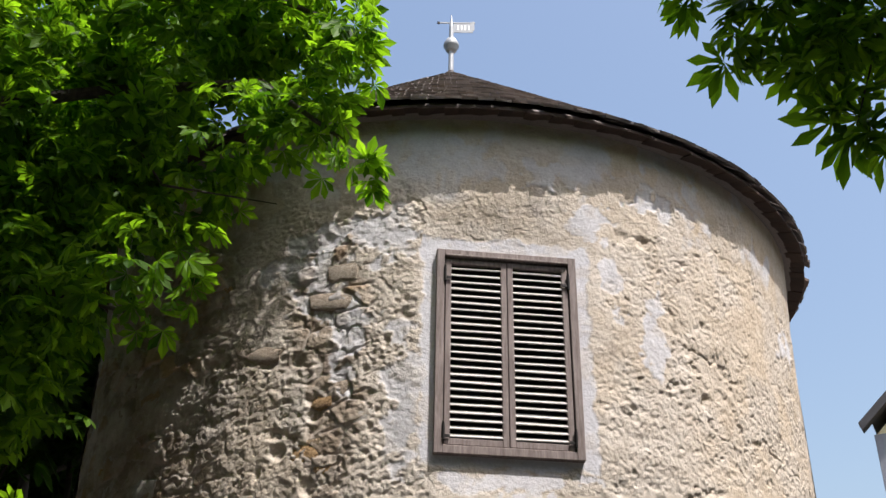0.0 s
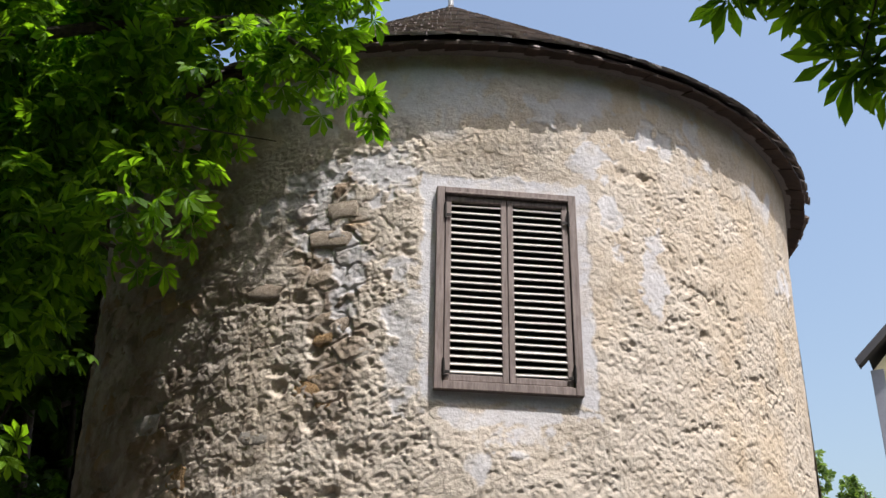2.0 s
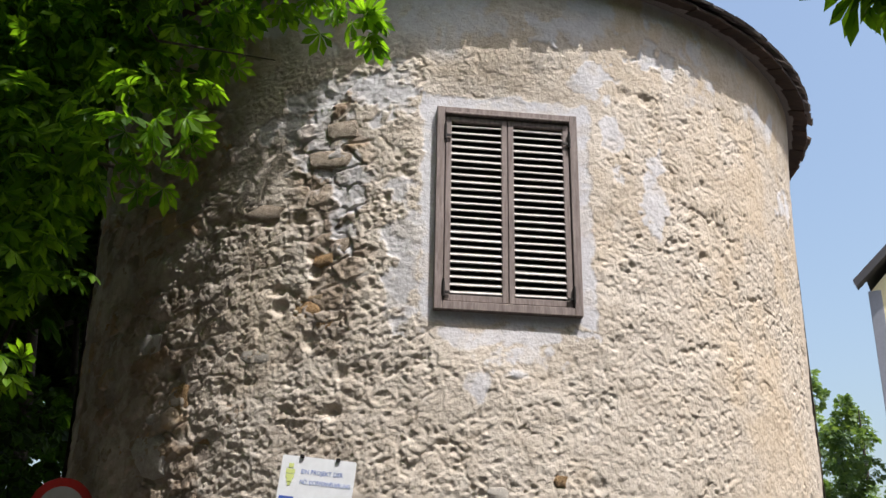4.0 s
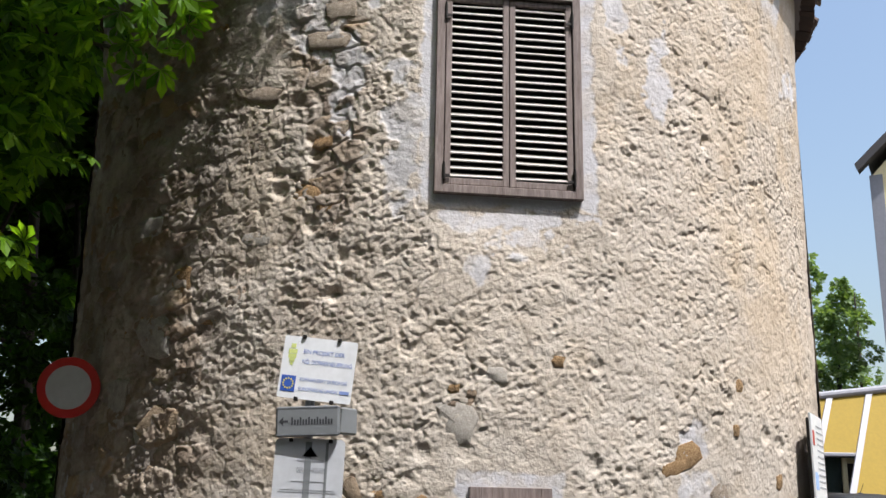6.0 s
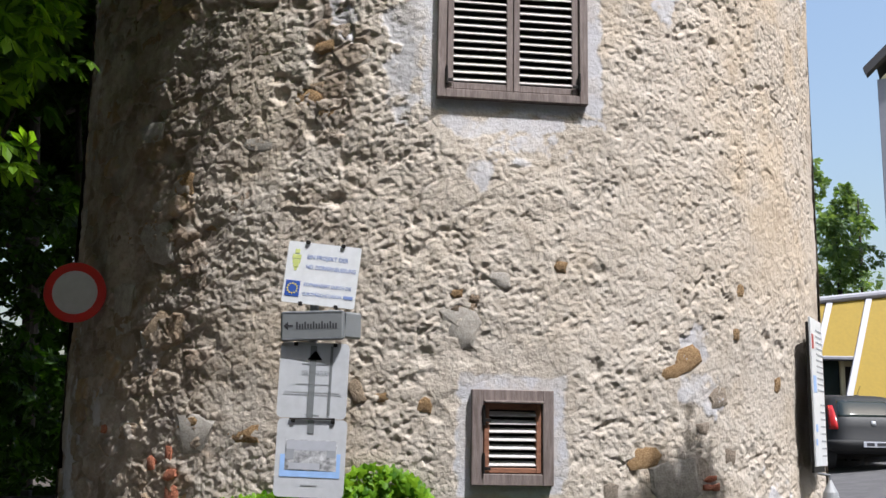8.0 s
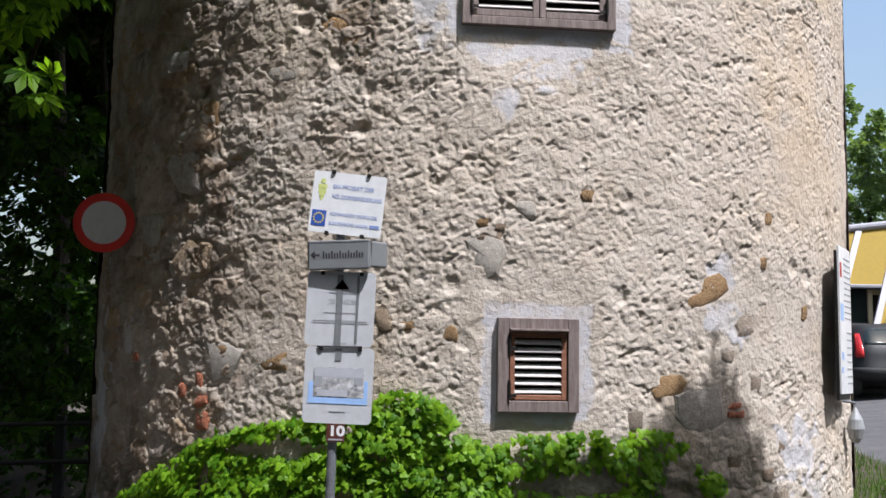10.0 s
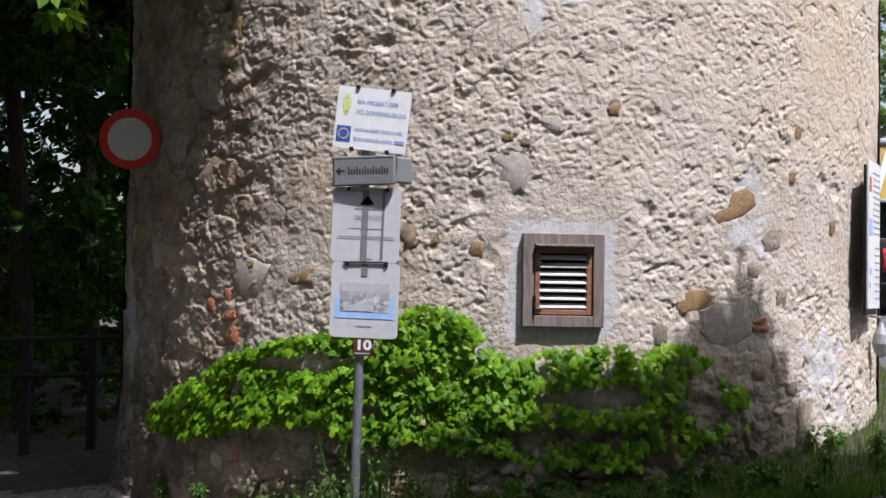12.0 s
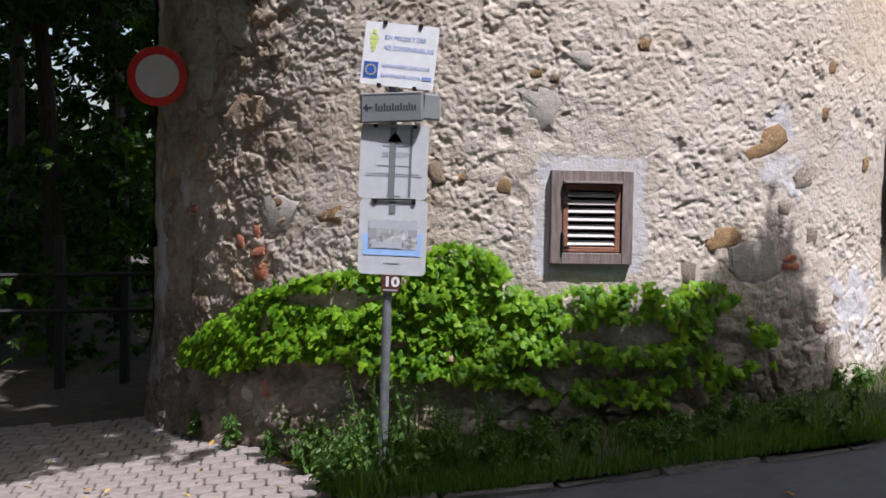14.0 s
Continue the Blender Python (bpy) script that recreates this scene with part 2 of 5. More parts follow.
def mesh_from(name, verts, faces, material, parent=None, smooth=False):
    me = bpy.data.meshes.new(name)
    verts, faces = np.asarray(verts, dtype=np.float32), np.asarray(faces, dtype=np.int32)
    me.vertices.add(len(verts))
    me.vertices.foreach_set("co", verts.ravel())
    k = faces.shape[1]
    me.loops.add(faces.size)
    me.loops.foreach_set("vertex_index", faces.ravel())
    me.polygons.add(len(faces))
    me.polygons.foreach_set("loop_start", np.arange(0, faces.size, k, dtype=np.int32))
    me.update(calc_edges=True)
    me.polygons.foreach_set("use_smooth", np.full(len(faces), smooth))
    me.materials.append(material)
    ob = new(name, me)
    ob.parent = parent
    return ob


def lettering(name, text, height, m, material, parent, width=None, bold=0.0):
    cu = bpy.data.curves.new("text", "FONT")
    cu.body, cu.size, cu.align_x, cu.extrude, cu.offset = text, height * 1.4, "LEFT", 0.0006, bold
    tmp = new("text", cu)
    dg = bpy.context.evaluated_depsgraph_get()
    me = bpy.data.meshes.new_from_object(tmp.evaluated_get(dg))
    bpy.data.objects.remove(tmp)
    if width and me.vertices:
        xs = [v.co.x for v in me.vertices]
        k = width / (max(xs) - min(xs))
        for v in me.vertices:
            v.co.x *= k
    me.transform(m)
    me.materials.clear()
    me.materials.append(material)
    ob = new(name, me)
    ob.parent = parent
    return ob


rng = np.random.default_rng(7)


def lattice(ix, iy, seed):
    h = (ix.astype(np.int64) * 374761393 + iy.astype(np.int64) * 668265263 + seed * 982451653) & 0x7FFFFFFF
    h = ((h ^ (h >> 13)) * 1274126177) & 0x7FFFFFFF
    return ((h ^ (h >> 16)) & 0xFFFF) / 65535.0


def value(x, y, cell, seed):
    x, y = x / cell, y / cell
    ix, iy = np.floor(x), np.floor(y)
    fx, fy = x - ix, y - iy
    fx, fy = fx * fx * (3 - 2 * fx), fy * fy * (3 - 2 * fy)
    a, b = lattice(ix, iy, seed), lattice(ix + 1, iy, seed)
    c, d = lattice(ix, iy + 1, seed), lattice(ix + 1, iy + 1, seed)
    return (a + (b - a) * fx) * (1 - fy) + (c + (d - c) * fx) * fy


def fbm(x, y, cell, seed, octaves=4):
    t, amp, tot = 0.0, 1.0, 0.0
    for k in range(octaves):
        t = t + amp * value(x, y, cell / 2 ** k, seed + k * 17)
        tot += amp
        amp *= 0.55
    return t / tot


def cells(x, y, cell, seed):
    """Distance to the nearest scattered seed point, 0 to about 1."""
    x, y = x / cell, y / cell
    ix, iy = np.floor(x), np.floor(y)
    best = np.full(np.shape(x), 9.0)
    for dx in (-1, 0, 1):
        for dy in (-1, 0, 1):
            px = ix + dx + lattice(ix + dx, iy + dy, seed)
            py = iy + dy + lattice(ix + dx, iy + dy, seed + 5)
            best = np.minimum(best, (px - x) ** 2 + (py - y) ** 2)
    return np.sqrt(best)


def blocks(x, y, cell, seed):
    """Nearest and next distance to scattered seeds, and a tone for each block."""
    x, y = x / cell, y / cell
    ix, iy = np.floor(x), np.floor(y)
    f1, f2, tone = np.full(np.shape(x), 9.0), np.full(np.shape(x), 9.0), np.zeros(np.shape(x))
    for dx in (-1, 0, 1):
        for dy in (-1, 0, 1):
            jx, jy = lattice(ix + dx, iy + dy, seed), lattice(ix + dx, iy + dy, seed + 5)
            d = np.hypot(ix + dx + jx - x, iy + dy + jy - y)
            near = d < f1
            f2 = np.where(near, f1, np.minimum(f2, d))
            tone = np.where(near, lattice(ix + dx, iy + dy, seed + 9), tone)
            f1 = np.where(near, d, f1)
    return f1, f2, tone


def step(a, b, x):
    t = np.clip((x - a) / (b - a), 0, 1)
    return t * t * (3 - 2 * t)


# ---- ground ----
CX, CY, R = 0.029, 11.0, 3.717


def ground_z(x, y):
    return 0.1 * np.clip(x, -7, 14) + 0.025 * (np.clip(y, -6, 30) - 7) + 0.1


def around(theta, r, z):
    """A point about the tower's axis; theta in degrees, 0 towards the street."""
    a = radians(theta)
    return Vector((CX + r * math.sin(a), CY - r * math.cos(a), z))


def grid_mesh(name, P, material, parent=None, smooth=True):
    n, k = P.shape[:2]
    idx = np.arange(n * k).reshape(n, k)
    f = np.stack([idx[:-1, :-1], idx[1:, :-1], idx[1:, 1:], idx[:-1, 1:]], -1).reshape(-1, 4)
    return mesh_from(name, P.reshape(-1, 3), f, material, parent, smooth)


gx = np.concatenate([np.linspace(-900, -20, 12), np.arange(-16, 24, 0.5), np.linspace(28, 900, 12)])
gy = np.concatenate([np.linspace(-900, -12, 12), np.arange(-10, 40, 0.5), np.linspace(44, 900, 12)])
X, Y = np.meshgrid(gx, gy, indexing="ij")
Z = ground_z(X, Y) - 0.07 + 0.03 * (fbm(X, Y, 1.5, 3) - 0.5)
tagged(grid_mesh("ground", np.stack([X, Y, Z], -1), M["soil"]), "dark leafy soil under the trees", "ground", kind="structure")

KERB = [(-1.0, 6.12), (-0.5, 6.1), (0.06, 6.2), (1.0, 6.4), (1.72, 6.58), (2.3, 6.75), (3.2, 7.35), (3.95, 8.6), (4.5, 10.5), (4.9, 14), (5.2, 20), (5.4, 40)]
FAR = [(-1.0, -30), (-0.5, -30), (2, -30), (10, -25), (25, -15), (40, -5), (45, 2), (50, 8), (50, 14), (50, 22), (50, 40), (50, 90)]
EDGE = [(-3.62, 10.1), (-2.75, 8.75), (-1.98, 7.95), (-1.3, 6.85), (-1.12, 6.35)]


def dense(line, k):
    out = []
    for (ax, ay), (bx, by) in zip(line, line[1:]):
        out += [(ax + (bx - ax) * i / k, ay + (by - ay) * i / k) for i in range(k)]
    return np.array(out + [line[-1]])


A, B = dense(KERB, 4), dense(FAR, 4)
s = np.linspace(0, 1, 40)[None, :, None] ** 2
P = A[:, None, :] * (1 - s) + B[:, None, :] * s
Z = ground_z(P[..., 0], P[..., 1])
tagged(grid_mesh("road", np.concatenate([P, Z[..., None]], -1), M["asphalt"]), "worn grey asphalt street rising gently", "road", kind="structure")

A = dense(EDGE + KERB, 5)
ang = np.arctan2(A[:, 0] - CX, -(A[:, 1] - CY))
B = np.stack([CX + (R - 0.25) * np.sin(ang), CY - (R - 0.25) * np.cos(ang)], -1)
s = np.linspace(0, 1, 14)[None, :, None]
P = A[:, None, :] * (1 - s) + B[:, None, :] * s
lift = step(0, 1, (np.arange(len(A)) - 4) / 22.0)[:, None] * 0.04 + 0.008 + 0.05 * s[..., 0]
Z = ground_z(P[..., 0], P[..., 1]) + lift + 0.03 * (fbm(P[..., 0], P[..., 1], 0.25, 9) - 0.5) * (s[..., 0] > 0.01)
tagged(grid_mesh("verge", np.concatenate([P, Z[..., None]], -1), M["soil"]), "strip of earth and weeds at the tower's foot", "verge", kind="structure")

# the kerb, stone by stone
kerb = thing("kerb", "low worn stone kerb along the weedy verge", "kerb", kind="structure")
walked = dense(KERB[:10], 24)
run = np.concatenate([[0], np.cumsum(np.hypot(*np.diff(walked, axis=0).T))])
at_s = 0.0
while at_s < run[-1] - 0.8:
    size = 0.28 + 0.45 * rng.random()
    x0, y0 = np.interp(at_s, run, walked[:, 0]), np.interp(at_s, run, walked[:, 1])
    x1, y1 = np.interp(at_s + size, run, walked[:, 0]), np.interp(at_s + size, run, walked[:, 1])
    bm = bmesh.new()
    vs = cuboid(bm, (-size / 2 + 0.008, -0.05, -0.12), (size / 2 - 0.008, 0.045, 0.045 + 0.02 * rng.random()), None, 0.018)
    for v in bm.verts:
        v.co += Vector(rng.normal(0, 0.013, 3))
    ob = part("kerb_stone", bm, M["kerb"], kerb)
    mx, my = (x0 + x1) / 2, (y0 + y1) / 2
    ob.matrix_world = pose(mx, my, float(ground_z(mx, my)) - 0.03, rng.normal(0, 2), -math.degrees(math.atan2(float(ground_z(x1, y1) - ground_z(x0, y0)), size)), math.degrees(math.atan2(y1 - y0, x1 - x0)))
    at_s += size

# ---- the tower ----
tower = thing("tower", "round rough-plastered stone tower with a conical shingle roof", "tower", (CX, CY, 0))
WIN = [(7.1, 5.02, 1.13, 1.70), (7.15, 1.735, 0.575, 0.65)]  # theta, height, width, height of each window
CHORD = [(w[0], R * math.cos(math.asin(w[2] / 2 / R)) + 0.012) for w in WIN]

# stones that show singly: theta, height, width, height of face, kind, tilt
SET_STONES = ((1.4, 2.50, 0.34, 0.30, "grey_stone", 20), (1.0, 2.73, 0.10, 0.08, "ochre_stone", 0), (3.0, 2.70, 0.08, 0.06, "stone", 0), (5.8, 2.83, 0.17, 0.13, "grey_stone", 0), (12.6, 2.95, 0.11, 0.11, "ochre_stone", 10),
            (28.9, 2.32, 0.30, 0.22, "ochre_stone", -32), (27.2, 2.25, 0.26, 0.12, "ochre_stone", -12), (25.8, 2.22, 0.13, 0.10, "ochre_stone", 0), (33.8, 2.05, 0.24, 0.19, "stone", -20), (31.0, 1.83, 0.16, 0.10, "stone", 0), (22.6, 1.60, 0.30, 0.17, "ochre_stone", -8),
            (27.2, 1.45, 0.52, 0.40, "grey_stone", -15), (35.5, 1.62, 0.14, 0.13, "stone", 10), (31.9, 1.06, 0.16, 0.12, "stone", 0), (39.8, 0.66, 0.24, 0.50, "stone", 6), (37.3, 0.95, 0.16, 0.12, "stone", 0), (41.5, 0.4, 0.2, 0.25, "stone", 0),
            (18.2, 1.36, 0.13, 0.16, "stone", 0), (38.3, 2.9, 0.09, 0.12, "ochre_stone", 0), (37, 2.55, 0.08, 0.1, "ochre_stone", 0), (46, 2.2, 0.12, 0.14, "ochre_stone", 0), (-9.6, 2.02, 0.12, 0.20, "stone", -25), (-2.2, 1.95, 0.11, 0.13, "ochre_stone", 0),
            (-30, 1.72, 0.42, 0.34, "grey_stone", 8), (-14.9, 4.6, 0.2, 0.12, "ochre_stone", -8), (-14.5, 5.45, 0.4, 0.17, "stone", 4), (-13.5, 5.7, 0.3, 0.18, "stone", -6), (-23, 5.05, 0.34, 0.16, "stone", 8),
            (-33.8, 3.65, 0.26, 0.24, "ochre_stone", 10), (-30.5, 2.9, 0.2, 0.3, "stone", 0), (-41, 4.1, 0.4, 0.3, "grey_stone", 0), (-38, 3.2, 0.5, 0.36, "grey_stone", 5), (-36, 2.5, 0.5, 0.34, "stone", 0), (-45, 2.7, 0.36, 0.5, "grey_stone", 0))
STEP = 0.0103
ths = np.arange(-73, 75, math.degrees(STEP / R))
zs = np.arange(-0.55, 7.2, STEP)
T, Z = np.meshgrid(ths, zs, indexing="ij")
S = np.radians(T) * R
wob = 8 * (fbm(S, Z, 0.9, 31) - 0.5)
lime = np.zeros_like(T)
for k, (th, zc, w, h) in enumerate(WIN):
    u = S - radians(th) * R
    rag = 0.13 * (fbm(S, Z, 0.14, 41 + k, 5) - 0.5)
    band = (0.105, 0.085)[k]
    du, dz = np.abs(u) - w / 2 - band - rag, np.abs(Z - zc - (0.03, 0.01)[k]) - h / 2 - band - rag
    lime = np.maximum(lime, 1 - step(-0.012, 0.014, np.maximum(du, dz)))
for th, zc, w, h in ((5, 4.0, 0.5, 0.10), (9, 3.83, 0.30, 0.16), (3.2, 3.62, 0.12, 0.16), (17, 6.25, 0.28, 0.18), (21, 5.75, 0.12, 0.4), (-9, 6.05, 0.3, 0.25), (-16, 5.7, 0.25, 0.35), (-12, 5.2, 0.12, 0.6), (13, 6.7, 0.35, 0.15), (-2, 6.75, 0.3, 0.2), (28, 6.6, 0.4, 0.15), (-5, 4.6, 0.16, 0.7), (31, 2.05, 0.25, 0.14), (30.5, 2.46, 0.14, 0.12), (44, 1.15, 0.34, 0.3), (47, 0.8, 0.22, 0.22), (10, 4.02, 0.42, 0.07), (16, 4.05, 0.12, 0.05), (-16, 6.0, 0.3, 0.16), (-20, 5.75, 0.3, 0.16), (-13, 5.3, 0.28, 0.1), (26, 5.25, 0.13, 0.3), (-50, 1.95, 0.12, 0.2), (-62, 1.0, 0.3, 1.2), (60, 5.9, 0.3, 0.2), (27, 5.4, 0.14, 0.3)):
    d = np.hypot((S - radians(th) * R) / w, (Z - zc) / h) + 2.4 * (fbm(S, Z, 0.13, int(th * 10) + 900, 5) - 0.5)
    lime = np.maximum(lime, 0.85 * (1 - step(0.66, 0.86, d)))
high = step(6.2, 6.5, Z + 0.5 * (fbm(S, Z, 0.5, 77) - 0.5))
lime = np.maximum(lime, 0.8 * high * step(0.50, 0.60, fbm(S, Z, 0.38, 78, 5)))
lime *= 0.6 + 0.4 * step(0.36, 0.56, fbm(S, Z, 0.12, 47, 5))
bare = step(16, 38, -T + wob * 2.5 - 4) * (0.45 + 0.55 * step(0.42, 0.6, fbm(S, Z, 0.45, 51)))
strip = step(0.5, 0.15, np.abs(S + 0.98 + 0.3 * (fbm(S, Z, 0.6, 61) - 0.5))) * step(2.6, 4.3, Z) * step(6.3, 5.9, Z)
bare = np.maximum(bare, strip * step(0.38, 0.5, fbm(S, Z, 0.3, 52)))
bare = np.maximum(bare, step(1.35, 0.5, Z + 0.9 * (fbm(S, Z, 0.5, 71) - 0.5)) * step(45, 30, T))
bare *= 1 - lime
ochre = step(22, 44, T + wob * 2) * (0.25 + 0.6 * step(0.4, 0.65, fbm(S, Z, 0.5, 81))) * step(2.2, 3.6, Z)
ochre = np.maximum(ochre, 0.9 * high * step(0.54, 0.64, fbm(S, Z, 0.33, 79, 5)))
ochre = np.maximum(ochre, 0.45 * step(0.52, 0.7, fbm(S, Z, 0.8, 88)))
ochre *= 1 - lime
# damp masonry, coloured darker still for tree shade and spared where sun falls
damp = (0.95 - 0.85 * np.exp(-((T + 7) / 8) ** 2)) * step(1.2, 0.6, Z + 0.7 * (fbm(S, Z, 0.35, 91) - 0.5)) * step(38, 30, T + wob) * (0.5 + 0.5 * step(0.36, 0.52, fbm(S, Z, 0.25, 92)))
rough = np.clip(1 - 0.5 * ochre - 0.9 * lime - 0.45 * high, 0.06, 1)
rough *= 0.50 + 0.60 * step(0.34, 0.62, fbm(S, Z, 0.7, 29))
# roughcast: thrown grains, clotted at two sizes, with pits and short ragged crevices
jig = 0.035 * (fbm(S, Z, 0.06, 9, 2) - 0.5)
U, V = 0.84 * S + 0.54 * Z + jig, 0.84 * Z - 0.54 * S - 0.8 * jig
grain = np.sqrt(np.clip(1 - (cells(U, V, 0.040, 8) / 0.80) ** 2, 0, 1))
D = rough * (0.010 * (grain - 0.6) * (0.5 + value(U, V, 0.11, 35)) + 0.010 * (fbm(U, V, 0.065, 3, 3) - 0.5) + 0.008 * (value(V, U, 0.021, 4) - 0.5))
clot = step(0.40, 0.60, fbm(V, U, 0.28, 33, 3))
D += rough * 0.005 * (clot - 0.5)
D -= rough * 0.009 * step(0.33, 0.27, fbm(U, V, 0.07, 40, 3))
D -= rough * 0.010 * step(0.33, 0.26, fbm(0.5 * S + 0.2 * Z, Z - 0.3 * S, 0.055, 44, 3)) * step(0.42, 0.55, fbm(S, Z, 0.5, 45, 2))
D += 0.05 * (fbm(S, Z, 0.9, 6) - 0.5) * (1 - lime) + 0.007 * (fbm(S, Z, 0.05, 66) - 0.5)
warp = 0.10 * (fbm(S, Z, 0.12, 301) - 0.5)
f1, f2, tone = blocks(S + warp, (Z + 0.8 * warp) * 1.6, 0.27, 21)
joint = (1 - step(0.02, 0.11, f2 - f1)) * (0.35 + 0.65 * step(0.42, 0.55, fbm(S, Z, 0.35, 58)))
core = step(20, 36, -T + wob * 1.5) * step(0.3, 0.46, fbm(S, Z, 0.6, 55))
core = np.maximum(core, 0.9 * step(1.0, 0.4, Z + 0.7 * (fbm(S, Z, 0.5, 72) - 0.5)) * step(42, 30, T)) * (1 - lime)
core = np.maximum(core, strip * step(0.4, 0.5, fbm(S, Z, 0.3, 52)))
bare = np.maximum(bare, core)
D = D * (1 - 0.2 * core) + core * (-0.024 * joint + 0.030 * (tone - 0.5) * (1 - joint) + 0.035 * (fbm(S, Z, 0.09, 57, 5) - 0.5))
foot = step(1.25, 0.7, Z + 0.5 * (fbm(S, Z, 0.4, 93) - 0.5)) * step(-30, -8, T) * step(42, 34, T)
D += foot * core * (-0.05 * joint + 0.09 * (tone - 0.5) * (1 - joint) + 0.11 * (fbm(S, Z, 0.16, 94, 5) - 0.5))
D += (1 - core) * bare * (0.085 * (fbm(S, Z, 0.24, 7, 5) - 0.52) + 0.045 * (0.55 - np.minimum(cells(S, Z * 1.5, 0.2, 12), 1.0)) - 0.015)
D -= 0.03 * step(0.26, 0.10, cells(S, Z, 0.33, 14)) * step(0.5, 0.62, fbm(S, Z, 0.8, 15)) * rough * step(0.45, 0.6, value(S, Z, 0.33, 16))
D -= 0.014 * step(0.30, 0.18, np.abs(fbm(S, Z, 0.55, 18, 6) - 0.5) * 14) * rough * step(0.56, 0.64, fbm(S, Z, 0.7, 19))
for th, zc, w, h, _, tl in SET_STONES:
    du, dz = S - radians(th) * R, Z - zc
    ct, st_ = math.cos(radians(tl)), math.sin(radians(tl))
    d = np.hypot((du * ct - dz * st_) / (0.5 * w + 0.012), (du * st_ + dz * ct) / (0.5 * h + 0.012)) + 0.9 * (fbm(S, Z, 0.07, 500, 4) - 0.5)
    D -= 0.003 * (1 - step(0.9, 1.0, d))
flare = 0.05 * step(6.2, 7.1, Z) + 0.03 * step(4.0, 6.5, Z) + 0.10 * step(1.2, -0.4, Z) * step(-20, -60, T)
rad = R + D + flare
for (th, zc, w, h), (_, chord) in zip(WIN, CHORD):
    u = S - radians(th) * R
    near = (1 - step(w / 2 + 0.02, w / 2 + 0.30, np.abs(u))) * (1 - step(h / 2 + 0.03, h / 2 + 0.60, np.abs(Z - zc)))
    flat = (chord - 0.014) / np.cos(np.radians(T - th)) + 0.35 * D
    rad = rad * (1 - near) + flat * near
P = np.stack([CX + rad * np.sin(np.radians(T)), CY - rad * np.cos(np.radians(T)), Z], -1)
n, k = T.shape
idx = np.arange(n * k).reshape(n, k)
quads = np.stack([idx[:-1, :-1], idx[1:, :-1], idx[1:, 1:], idx[:-1, 1:]], -1).reshape(-1, 4)
hole = np.zeros(len(quads), bool)
for th, zc, w, h in WIN:
    inside = (np.abs(S - radians(th) * R) < w / 2 - 0.04) & (np.abs(Z - zc) < h / 2 - 0.04)
    hole |= inside[:-1, :-1].ravel()
wall = mesh_from("wall", P.reshape(-1, 3), quads[~hole], M["plaster"], None, True)
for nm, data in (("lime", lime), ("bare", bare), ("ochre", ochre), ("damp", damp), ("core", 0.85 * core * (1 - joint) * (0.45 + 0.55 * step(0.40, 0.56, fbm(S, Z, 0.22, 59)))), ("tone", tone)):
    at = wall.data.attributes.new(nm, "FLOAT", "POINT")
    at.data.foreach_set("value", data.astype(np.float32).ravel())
tagged(wall, "rough cream lime plaster flaking off rubble stone")


def hang(ob, parent):
    """Make ob a child without moving it."""
    bpy.context.view_layer.update()
    ob.parent = parent
    ob.matrix_parent_inverse = parent.matrix_world.inverted()


hang(wall, tower)
# the far side of the drum, closed
t2 = np.radians(np.linspace(74, 288, 90))
z2 = np.linspace(-0.55, 7.2, 12)
T2, Z2 = np.meshgrid(t2, z2, indexing="ij")
hang(grid_mesh("rear_wall", np.stack([CX + (R + 0.04) * np.sin(T2), CY - (R + 0.04) * np.cos(T2), Z2], -1), M["plaster"]), tower)


def rock(seed):
    """An angular rubble stone, about 1 wide and high, its broken face towards -y."""
    r = random.Random(seed)
    bm = bmesh.new()
    m_ = r.choice((7, 8, 9, 10))
    p_ = r.uniform(3.0, 7.0)
    out = []
    for i in range(m_):
        a = 2 * math.pi * (i + r.uniform(-0.28, 0.28)) / m_
        c, s_ = math.cos(a), math.sin(a)
        q = 0.5 * (abs(c) ** p_ + abs(s_) ** p_) ** (-1 / p_) * r.uniform(0.70, 1.06)
        out.append((q * c, q * s_))
    rings = []
    for y, k_, j in ((0.6, 0.95, 0.0), (-0.12, 1.0, 0.02), (-0.22, 0.97, 0.03), (-0.27, 0.84, 0.035)):
        rings.append([bm.verts.new((x * k_ + r.uniform(-j, j), y + r.uniform(-j, j), z * k_ + r.uniform(-j, j))) for x, z in out])
    for a, b in zip(rings, rings[1:]):
        for i in range(m_):
            bm.faces.new((a[i], a[(i + 1) % m_], b[(i + 1) % m_], b[i]))
    mid = bm.verts.new((r.uniform(-0.1, 0.1), -0.28 + r.uniform(-0.05, 0.04), r.uniform(-0.1, 0.1)))
    for i in range(m_):
        bm.faces.new((rings[-1][i], rings[-1][(i + 1) % m_], mid))
    bmesh.ops.recalc_face_normals(bm, faces=bm.faces)
    bm.normal_update()
    for f in bm.faces:
        f.smooth = f.normal.y < -0.93
    me = bpy.data.meshes.new("stone")
    bm.to_mesh(me)
    bm.free()
    return me


ROCKS = {}
for key in ("stone", "grey_stone", "ochre_stone", "brick"):
    ROCKS[key] = [rock(hash_n * 7 + len(key)) for hash_n in range(8)]
    for me in ROCKS[key]:
        me.materials.append(M[key])


def radius_at(theta, z):
    i = int(np.clip(round((theta - ths[0]) / (ths[1] - ths[0])), 2, n - 3))
    j = int(np.clip(round((z - zs[0]) / STEP), 2, k - 3))
    return float(rad[i - 2:i + 3, j - 2:j + 3].mean())


wall_parts = []


